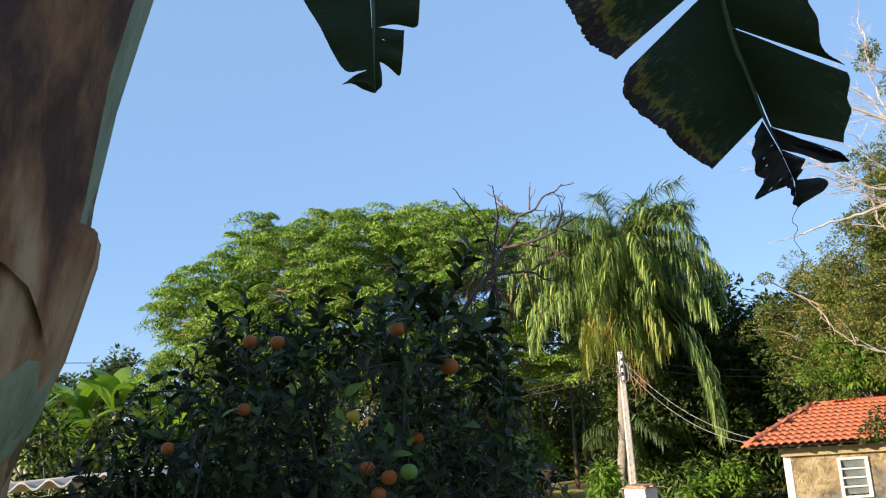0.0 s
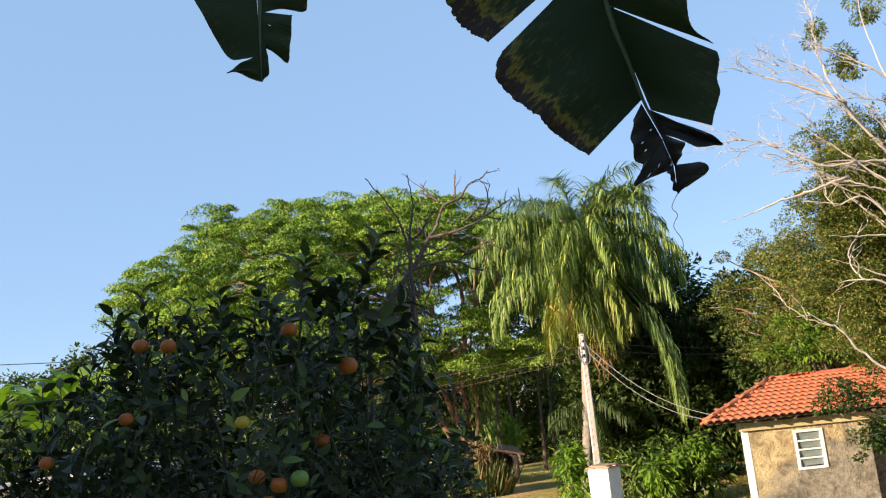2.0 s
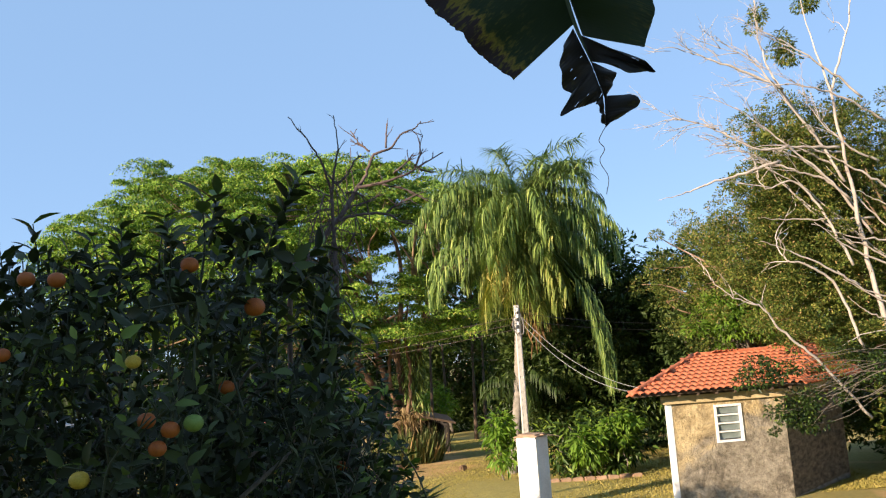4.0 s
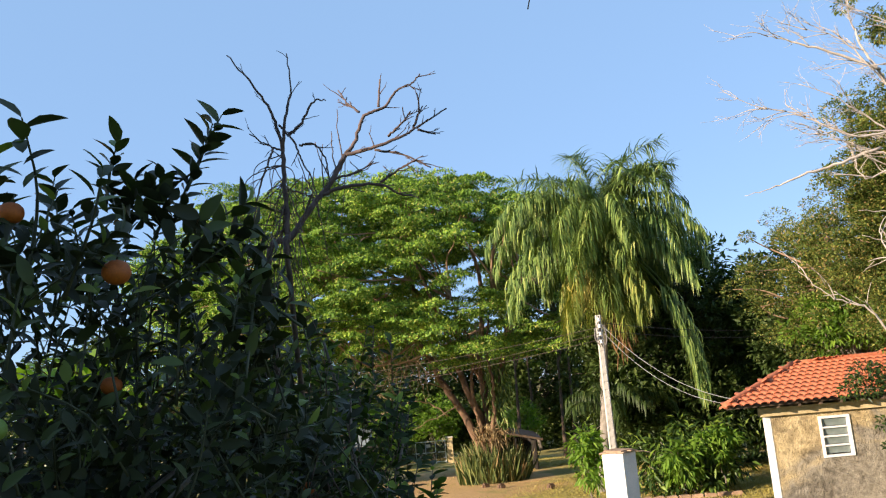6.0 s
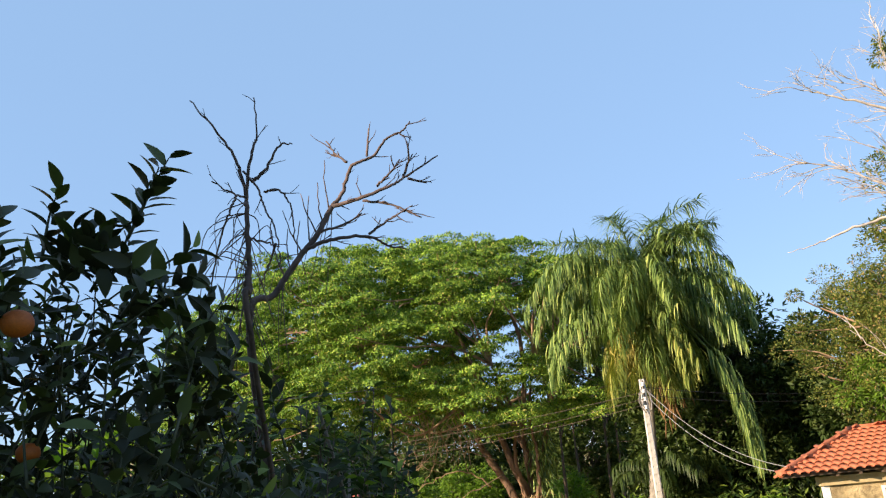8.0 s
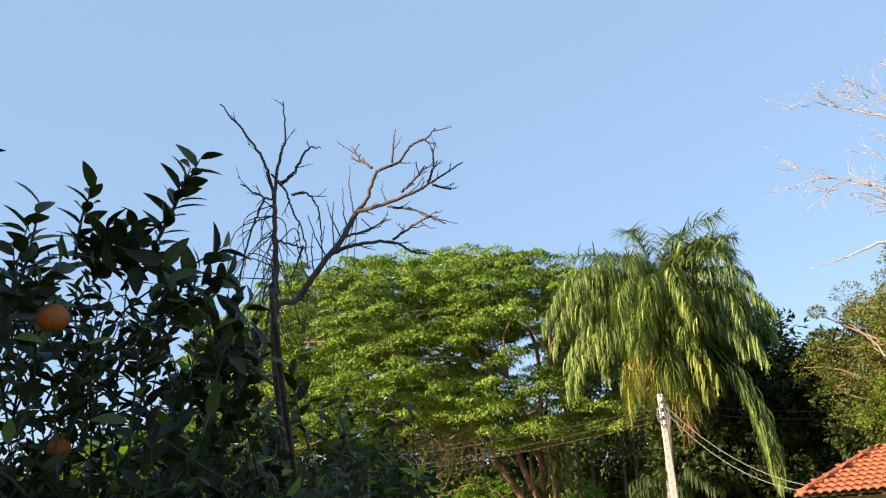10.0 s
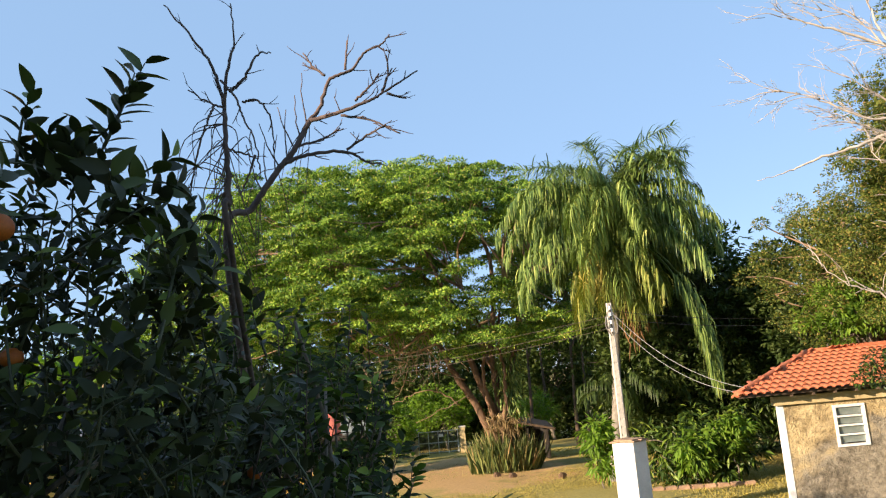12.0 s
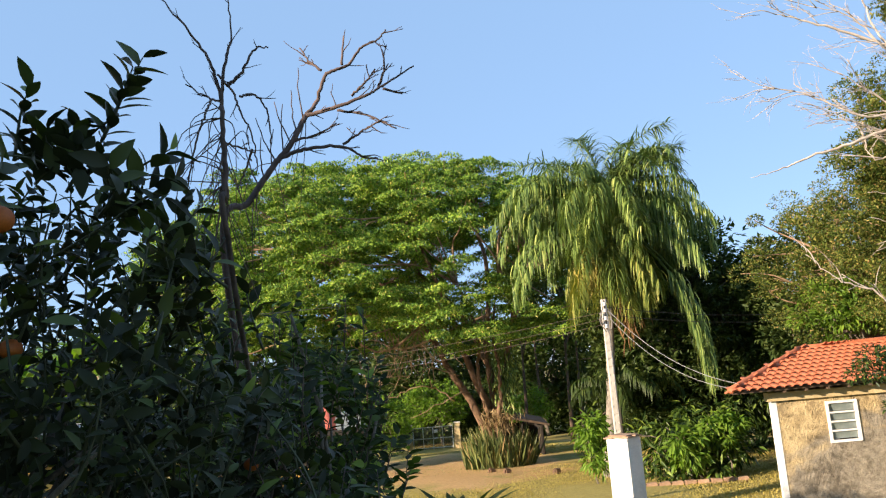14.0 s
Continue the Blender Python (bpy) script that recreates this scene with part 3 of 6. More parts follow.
def house_window():
    x0, x1, z0, z1 = WIN
    win = new("window")
    win.parent = house
    win["label"] = "white steel louvre window with four panes"
    bm = bmesh.new()
    for sx, sz, cx, cz in ((0.05, z1 - z0, x0 + 0.025, (z0 + z1) / 2), (0.05, z1 - z0, x1 - 0.025, (z0 + z1) / 2), (x1 - x0 - 0.1, 0.05, (x0 + x1) / 2, z0 + 0.025), (x1 - x0 - 0.1, 0.05, (x0 + x1) / 2, z1 - 0.025)):
        box_bm((sx, 0.07, sz), (cx, 0.0, cz), 0, bm)
    part("window_frame", bm, M_FRAME, win)
    step = (z1 - z0 - 0.1) / 4
    for k in range(4):
        z = z0 + 0.05 + step * (k + 0.5)
        if k:
            part("glazing_bar", box_bm((x1 - x0 - 0.1, 0.05, 0.035), ((x0 + x1) / 2, -0.005, z - step / 2), 0.004), M_FRAME, win)
        g = part("pane", box_bm((x1 - x0 - 0.11, 0.006, step - 0.03), (0, 0, 0)), M_GLASS, win)
        g.matrix_local = pose((x0 + x1) / 2, 0.03, z + 0.005, 14, 0, 0)
    part("white_cup", tubes("white_cup", [([(x0 + 0.2, 0.12, z0 + 0.05), (x0 + 0.2, 0.12, z0 + 0.18)], (0.05, 0.06))], 12), M_FRAME, win)
    part("inner_shade", box_bm((x1 - x0, 0.01, z1 - z0), ((x0 + x1) / 2, 0.3, (z0 + z1) / 2)), M_DARKWOOD, win)


house_window()

# roof: eave corners and ridge ends
eA, eB, eC, eD, eE = (np.array(v, float) for v in ((-0.98, -0.42, 2.57), (3.0, -0.42, 2.6), (6.3, 2.1, 2.62), (6.3, 5.0, 2.6), (2.0, 4.1, 2.58)))
R1, R2 = np.array((1.72, 2.0, 3.26)), np.array((5.2, 2.2, 3.34))
FACES = {"front": (eA, eB, R2, R1), "side": (eB, eC, R2), "end": (eC, eD, R2), "back": (eD, eE, R1, R2), "left": (eE, eA, R1)}


def roof():
    bm = bmesh.new()
    for f in FACES.values():
        bm.faces.new([bm.verts.new(v) for v in f])
    bmesh.ops.remove_doubles(bm, verts=bm.verts, dist=0.001)
    bmesh.ops.triangulate(bm, faces=bm.faces)
    bmesh.ops.solidify(bm, geom=bm.faces[:], thickness=0.05)
    deck = part("roof", bm, M_DARKWOOD, house, "hipped roof of red clay tiles")
    # one barrel tile, 0.4 long, tapered, with thickness
    v, ang = [], np.linspace(0.0, np.pi, 6)
    for r in (1.0, 0.86):
        for y, w, z in ((0.0, 0.083, 0.013), (0.34, 0.068, 0.0)):
            v += [(math.cos(a) * w * r, y, math.sin(a) * w * 0.55 * r + z) for a in ang]
    f = []
    for k in range(5):
        f += [(k, k + 1, 7 + k, 6 + k), (12 + k, 18 + k, 19 + k, 13 + k), (k, 12 + k, 13 + k, k + 1), (6 + k, 7 + k, 19 + k, 18 + k)]
    tile = mesh_np("tile", v, [f], False)
    tile.materials.append(M_TILE)
    rng = random.Random(4)
    pans = []
    for key, (a, b, *rest) in FACES.items():
        tops = rest
        along = (b - a) / np.linalg.norm(b - a)
        nrm = np.cross(along, tops[0] - a)
        nrm /= np.linalg.norm(nrm)
        upw = np.cross(nrm, along)
        poly = [((p - a) @ along, (p - a) @ upw) for p in (a, b, *tops)]
        high = max(p[1] for p in poly)

        def edge(v_):
            xs = []
            for (u0, w0), (u1, w1) in zip(poly, poly[1:] + poly[:1]):
                if (w0 - v_) * (w1 - v_) < 0:
                    xs.append(u0 + (u1 - u0) * (v_ - w0) / (w1 - w0))
            return (min(xs), max(xs)) if len(xs) > 1 else (9, -9)

        rows = int(high / 0.27) + 1
        for r in range(rows):
            v0 = r * 0.27 - 0.12
            lo, hi = edge(min(max(v0 + 0.13, 0.02), high - 0.02))
            for c in range(int(max(p[0] for p in poly) / 0.175) + 1):
                u = 0.05 + c * 0.175
                if not lo - 0.03 <= u <= hi + 0.03:
                    continue
                j = [rng.uniform(-0.006, 0.006) for _ in range(3)]
                base = a + along * (u + j[0]) + upw * (v0 + j[1]) + nrm * 0.03
                m = Matrix((along, upw, nrm)).transposed().to_4x4()
                m.translation = base
                m = m @ Euler((radians(-1.5), 0, radians(rng.uniform(-1.5, 1.5)))).to_matrix().to_4x4()
                if key in ("front", "side"):
                    t = part("tile", tile, M_TILE, deck)
                    t.matrix_local = m
                else:
                    pans.append(m)
    if pans:
        tv = np.array(v)
        V = [np.array([m @ Vector(p) for p in tv]) for m in pans]
        F = [np.array(f) + 24 * k for k in range(len(pans))]
        ob = part("far_tiles", mesh_np("far_tiles", np.concatenate(V), [np.concatenate(F)]), M_TILE, deck)
        ob["kind"] = "stuff"
    # ridge and hip caps
    caps = []
    for p, q in ((R1, R2), (eA, R1), (eE, R1), (eD, R2), (eC, R2)):
        caps.append((np.linspace(p, q, 9) + [0, 0, 0.035], (0.07, 0.075)))
    for cap in caps:
        part("ridge_cap", tubes("ridge_cap", [cap], 10), M_TILE, deck, "row of mortared ridge tiles")
    for k in range(7):
        x = 0.12 + k * 0.44
        # Rafter ends in dark wood, which paints in the shadow under the eave.
        part("rafter_end", box_bm((0.05, 0.5, 0.06), (x, -0.15, 2.505), 0.004), M_DARKWOOD, house)


roof()

# ---- white gate pillar with its tile cap, and the pole ----


def pillar():
    p = thing("pillar", "whitewashed masonry pillar with a worn tile cap", "pillar", at=(-2.72, 1.5, 0))
    s = 0.55
    top = 1.68
    body = part("shaft", box_bm((s, s, top + 0.3), (0, 0, (top - 0.3) / 2), 0.012), M_WHITE, p)
    rng = random.Random(8)
    for k in range(3):
        for i in range(2):
            bm = box_bm((0.24, 0.36, 0.03), (0, 0, 0), 0.006)
            t = part("cap_tile", bm, M_STONE, p, "broken clay cap tile")
            t.matrix_local = pose(-0.2 + k * 0.2, -0.145 + i * 0.29, top + 0.018 + rng.uniform(0, 0.012), rng.uniform(-5, 5), rng.uniform(-6, 6), rng.uniform(-8, 8))
    part("cap_mortar", box_bm((0.5, 0.5, 0.03), (0, 0, top + 0.045), 0.012), M_STONE, p)
    turn = Matrix.Rotation(radians(-47), 4, "Z")
    # nearest corner at the given place
    near = min((turn @ Vector((a * s / 2, b * s / 2, 0)) for a in (-1, 1) for b in (-1, 1)), key=lambda v: v.y)
    p.matrix_world = Matrix.Translation((-2.70 - near.x, 1.5 - near.y, -0.03)) @ turn


pillar()


def utility_pole():
    x, y = -2.3, 4.0
    p = thing("utility_pole", "grey concrete utility pole with slots and white insulators", "pole", at=(x, y, 0))
    z0, z1 = -0.4, 4.95
    for s in (-1, 1):
        part("flange", tubes("flange", [([(s * 0.07, 0, z0), (s * 0.045, 0, z1)], (0.045, 0.03))], 4), M_CONCRETE, p)
    part("web", box_bm((0.1, 0.045, z1 - z0), (0, 0.004, (z0 + z1) / 2), 0.003), M_CONCRETE, p)
    for k in range(24):
        z = 0.1 + k * 0.2
        part("rung", box_bm((0.1, 0.074, 0.155), (0, 0, z), 0.004), M_CONCRETE, p)
    for k, z in enumerate((4.25, 4.45, 4.65, 4.82)):
        ring = [(0, 0.0, -0.045), (0, 0, -0.015), (0, 0, 0.015), (0, 0, 0.045)]
        part("insulator", tubes("insulator", [([(-0.01 + 0.0 * k, -0.11, z + q[2]) for q in ring], (0.05, 0.03, 0.03, 0.05))], 10), M_CERAMIC, p)
    part("rack", box_bm((0.03, 0.03, 0.75), (0, -0.075, 4.54), 0.003), M_IRON, p)
    part("wire_bundle", tubes("wire_bundle", [(curve_pts([(0.06, -0.09, 4.7), (0.14, -0.1, 4.45), (0.1, -0.1, 4.15), (-0.08, -0.09, 4.3), (-0.14, -0.08, 4.6)], 8), (0.02, 0.014)), (curve_pts([(-0.05, -0.1, 4.75), (-0.16, -0.1, 4.4), (-0.03, -0.1, 4.1)], 8), (0.015,))], 5), M_WIRE, p)
    rng = np.random.default_rng(1)
    runs = [((0.1, -0.1, 4.62), (3.35 - 0.0, -4.1, 2.62), 0.55), ((0.1, -0.1, 4.45), (3.1, -4.2, 2.6), 0.6)]
    for a, b, sag in runs:
        u = np.linspace(0, 1, 24)[:, None]
        pts = (1 - u) * np.array(a) + u * (np.array((1.55, -4.3, 2.72)) if b[0] > 3.2 else np.array((1.4, -4.35, 2.64))) - np.array([0, 0, 1]) * sag * 4 * u * (1 - u) * 0.6
        part("service_cable", tubes("service_cable", [(pts, (0.0068,))], 5), M_WIRE_PALE, p, "pale sagging service cable")
    for z, dz, end in ((4.62, 0.25, (-13, 7.0, 3.9)), (4.45, 0.3, (-13, 7.0, 3.55)), (4.3, 0.3, (-13, 7.2, 3.4))):
        u = np.linspace(0, 1, 24)[:, None]
        pts = (1 - u) * np.array((-0.05, -0.05, z)) + u * np.array(end) - np.array([0, 0, 1]) * dz * 4 * u * (1 - u)
        part("line_wire", tubes("line_wire", [(pts, (0.0055,))], 5), M_TWIG, p, "long rusty line wire")
    for z in (4.75, 4.55):
        u = np.linspace(0, 1, 16)[:, None]
        pts = (1 - u) * np.array((0.05, 0.05, z)) + u * np.array((16, 6.0, z + 1.0)) - np.array([0, 0, 1]) * 0.9 * 4 * u * (1 - u)
        part("line_wire", tubes("line_wire", [(pts, (0.007,))], 5), M_IRON, p)


utility_pole()


# ---- trees ----
def clump_leaves(rng, centres, radii, per, length, width, flat=0.5, up=0.3, droop=0.0, name="crown", broad=False, shell=True, bend=0.15):
    """Leaves round many centres; flat squeezes each clump, droop lets the tips hang."""
    k = len(centres)
    d = rand_dirs(rng, k * per)
    rad = np.repeat(radii, per)[:, None] * (rng.uniform(0.55, 1.0, (k * per, 1)) if shell else rng.uniform(0, 1, (k * per, 1)) ** 0.5)
    off = d * rad * [1, 1, flat]
    P = np.repeat(centres, per, 0) + off
    D = d * [1, 1, flat] + rng.normal(0, 0.45, d.shape) + [0, 0, up - droop]
    N = np.array([0, 0, 1.0]) + rng.normal(0, 0.5, d.shape)
    L = length * rng.uniform(0.65, 1.25, len(P))
    return leaves(name, P, D, N, L, width * L / length, broad, bend)


def limb_lines(rng, roots, ends, r0, r1, sag=0.0, wob=0.05, n=4):
    out = []
    for a, b in zip(roots, ends):
        a, b = np.asarray(a, float), np.asarray(b, float)
        m1, m2 = a + (b - a) * 0.35, a + (b - a) * 0.7
        lift = np.linalg.norm(b - a)
        m1 = m1 + rng.normal(0, 0.06, 3) * lift + [0, 0, sag * lift]
        m2 = m2 + rng.normal(0, 0.05, 3) * lift + [0, 0, sag * lift * 0.8]
        out.append((curve_pts([a, m1, m2, b], n), (r0, (r0 + r1) * 0.45, r1)))
    return out


def pad_leaves(rng, centres, radii, per, length, width):
    """Leaves on the upper skin of flat domed pads, each facing out of its pad."""
    k = len(centres)
    d = rand_dirs(rng, k * per)
    d[:, 2] = np.abs(d[:, 2]) - 0.25
    R = np.repeat(radii, per)[:, None]
    off = d * R * [1.2, 1.2, 0.28] * rng.uniform(0.45, 1.15, (k * per, 1))
    tilt = np.repeat(rng.normal(0, 0.17, (k, 2)), per, 0)
    off[:, 2] += (off[:, :2] * tilt).sum(1) - 0.22 * (off[:, :2] ** 2).sum(1) / R[:, 0]
    P = np.repeat(centres, per, 0) + off
    N = d * [1, 1, 1.6] + rng.normal(0, 0.4, d.shape)
    D = np.cross(N, rng.normal(size=d.shape)) + d * 0.35
    L = length * rng.uniform(0.6, 1.3, len(P))
    return leaves("crown", P, D, N, L, width * L / length)


def rain_tree():
    rng = np.random.default_rng(11)
    base = np.array((-4.4, 17.2, -0.75))
    t = thing("rain_tree", "huge spreading shade tree with a domed feathery green crown", "tree")
    stems = [
        [base + (-0.25, 0, 0), (-4.95, 17.0, 1.2), (-6.3, 16.8, 3.7), (-7.15, 16.7, 5.4), (-10.0, 17.5, 8.6)],
        [base + (-0.1, -0.3, 0), (-4.65, 16.9, 1.5), (-5.45, 16.8, 3.9), (-6.1, 16.5, 6.3), (-7.2, 16.5, 9.3)],
        [base + (0.1, -0.2, 0), (-4.4, 17.0, 1.8), (-4.5, 17.0, 4.2), (-4.2, 17.3, 7.4), (-4.6, 17.5, 10.5)],
        [base + (0.35, 0.1, 0), (-3.95, 17.4, 1.8), (-3.6, 17.6, 4.2), (-2.6, 18.0, 7.2), (-1.2, 18.5, 10)],
        [base + (0.2, 0.5, 0), (-4.2, 18.0, 2.4), (-5.2, 19.5, 5.5), (-7.5, 21.5, 8.5), (-11, 23, 10.5)],
        [base + (-0.15, -0.35, 0), (-4.7, 16.7, 1.4), (-5.0, 16.4, 3.2), (-4.9, 16.2, 5.0), (-5.6, 15.9, 7.0)],
        [base + (0.3, -0.3, 0), (-4.05, 16.8, 1.5), (-3.9, 16.7, 3.4), (-3.2, 16.6, 5.4), (-2.4, 16.5, 7.4)],
        [base + (0.0, -0.4, 0), (-4.35, 16.5, 1.3), (-4.1, 16.3, 3.0), (-4.3, 16.1, 4.8), (-3.9, 15.6, 6.8)],
    ]
    for k, s in enumerate(stems):
        thick = 1.0 if k < 5 else 0.55
        part("trunk_stem", tubes("trunk_stem", [(curve_pts(s, 8, 0.03, rng), np.array((0.24, 0.17, 0.14, 0.1, 0.06)) * thick)], 10), M_BARK, t, "reddish brown leaning stem")
    # the dome
    c, r = np.array((-8.9, 18.3, 6.2)), np.array((10.7, 8.0, 6.45))
    n = 2400
    d = rand_dirs(rng, n * 3)
    d = d[d[:, 2] > -0.28 * rng.uniform(0, 1, len(d))][:n]
    e = 2.45
    k = 1 / (np.abs(d) ** e).sum(1) ** (1 / e)
    shellf = 1 - 0.5 * rng.uniform(0, 1, len(d)) ** 1.7
    lump = np.array([0.6 * noise.noise(Vector(v * 3.0)) + 0.8 * noise.noise(Vector(v * 8.0)) for v in d])
    keep = lump > -0.17
    cen = (c + d * r * (k * shellf * (1 + 0.36 * np.minimum(lump, 0.0)))[:, None])[keep | (rng.random(len(d)) < 0.3)]
    off = np.array([1.6 * noise.noise(Vector((v[0] * 0.3, v[1] * 0.3, 0.5))) for v in cen])
    cen[:, 2] = np.round((cen[:, 2] + off) / 0.8) * 0.8 - off + rng.normal(0, 0.2, len(cen))
    # thin out the open lower right, where the limbs show
    hole = ((((cen - [-3.2, 16.5, 7.2]) / [3.6, 10.5, 2.4]) ** 2).sum(1) < 1) | ((((cen - [-6.8, 12.5, 7.6]) / [2.6, 4.5, 0.9]) ** 2).sum(1) < 1)
    cen = cen[~hole | (rng.random(len(cen)) < 0.08)]
    extra = np.array([[-6.0, 14.8, 4.9], [-5.6, 14.9, 4.6], [-6.6, 14.6, 5.6], [-7.4, 14.3, 6.2], [-5.2, 14.2, 6.2], [-4.4, 14.4, 6.6], [-3.0, 14.6, 5.6], [-2.4, 14.4, 5.3], [-8.6, 13.8, 5.9], [-9.6, 13.4, 6.6], [-10.8, 13.5, 6.3], [-12.2, 13.8, 6.8], [-3.6, 14.2, 4.9], [-8, 13.6, 7.2]])
    extra = np.concatenate([extra + rng.normal(0, 0.4, extra.shape) for _ in range(5)])
    cen = np.concatenate([cen, extra])
    rad = rng.uniform(0.28, 0.75, len(cen))
    part("crown", pad_leaves(rng, cen, rad, 400, 0.12, 0.022), M_RAIN, t, "feathery yellow-green leaf layers")
    pick = np.concatenate([rng.choice(len(cen), 170, replace=False), rng.choice(np.flatnonzero((cen[:, 0] > -7.5) & (cen[:, 2] > 8.0) & (cen[:, 1] < 20)), 60, replace=False)])
    tips = [np.array(s[j]) for s in stems for j in (2, 3, 4)]
    ends = cen[pick]
    roots = [min(tips, key=lambda q: np.linalg.norm(q - en) + 0.8 * max(0, q[2] - en[2])) for en in ends]
    part("limb_frame", tubes("limb_frame", limb_lines(rng, roots, ends, 0.065, 0.016, 0.04), 5), M_BARK_TAN, t, "crooked brown inner limbs")
    wisps = [(curve_pts([(-6.1, 15.8, 2.2), (-7.2, 15.3, 2.9), (-8.4, 15.0, 2.6), (-9.4, 14.8, 2.2)], 6, 0.04, rng), (0.03, 0.012)), (curve_pts([(-5.6, 16, 2.6), (-6.8, 15.2, 2.1), (-7.9, 15.0, 1.7)], 6, 0.04, rng), (0.025, 0.01)), (curve_pts([(-5.8, 16, 3.2), (-7.0, 15.3, 3.6), (-7.6, 15.0, 3.0)], 6, 0.04, rng), (0.025, 0.01))]
    for _ in range(70):
        p = np.array((rng.uniform(-10.2, -6.2), rng.uniform(14.4, 15.8), rng.uniform(3.6, 6.4)))
        q = p + np.array((rng.uniform(-0.9, 0.9), rng.uniform(-0.2, 0.2), rng.uniform(-1.9, -0.3)))
        wisps.append((curve_pts([p, (p + q) / 2 + rng.normal(0, 0.25, 3), q], 5, 0.02, rng), (0.018, 0.008)))
    part("bare_twig_spray", tubes("bare_twig_spray", wisps, 5), M_BARK_TAN, t, "tangle of dry brown twigs under the crown")
    # hanging creeper on the right stem
    P = np.array((-3.95, 16.6, 4.4)) + rng.normal(0, 1, (420, 3)) * [0.22, 0.2, 0] + np.stack([np.zeros(420), np.zeros(420), -rng.uniform(0, 2.7, 420)], 1)
    D = np.array([0, 0, -1.0]) + rng.normal(0, 0.3, P.shape)
    part("creeper", leaves("creeper", P, D, rand_dirs(rng, 420), 0.45, 0.035), M_PALM, t, "hanging pale green creeper")


rain_tree()


def sword_plants():
    """Upright sword-leaved plants round the foot of the big tree."""
    rng = np.random.default_rng(5)
    n = 1700
    a, rr = rng.uniform(0, 2 * np.pi, n), 1.35 * rng.uniform(0.12, 1, n) ** 0.6
    x, y = -4.36 + rr * np.cos(a) * 1.08, 17.1 + rr * np.sin(a) * 0.8
    P = np.stack([x, y, ground_z(x, y) - 0.05], 1)
    D = np.array([0, 0, 1.0]) + rng.normal(0, 0.17, (n, 3)) + np.stack([np.cos(a), np.sin(a), a * 0], 1) * 0.12 * (rr / 1.35)[:, None]
    L = rng.uniform(0.75, 1.75, n) * (1.3 - 0.38 * rr) * (1 + 0.12 * np.sin(a * 3 + 1))
    ob = part("sword_plants", leaves("sword_plants", P, D, rand_dirs(rng, n), L, 0.034, True, 0.12), M_SWORD)
    tagged(ob, "dense clump of upright striped sword-leaved plants round the tree foot", "plant", kind="stuff")
    P = np.array((-4.3, 16.55, 1.35)) + rng.normal(0, 1, (420, 3)) * [0.34, 0.2, 0.2]
    ob = part("dry_fronds", leaves("dry_fronds", P, rng.normal(0, 0.4, P.shape) + [0, -0.25, -0.8], rand_dirs(rng, 420), 0.36, 0.022), M_STRAW)
    tagged(ob, "brown dead leaves hanging over the trunk foot", "leaves", kind="stuff")


sword_plants()


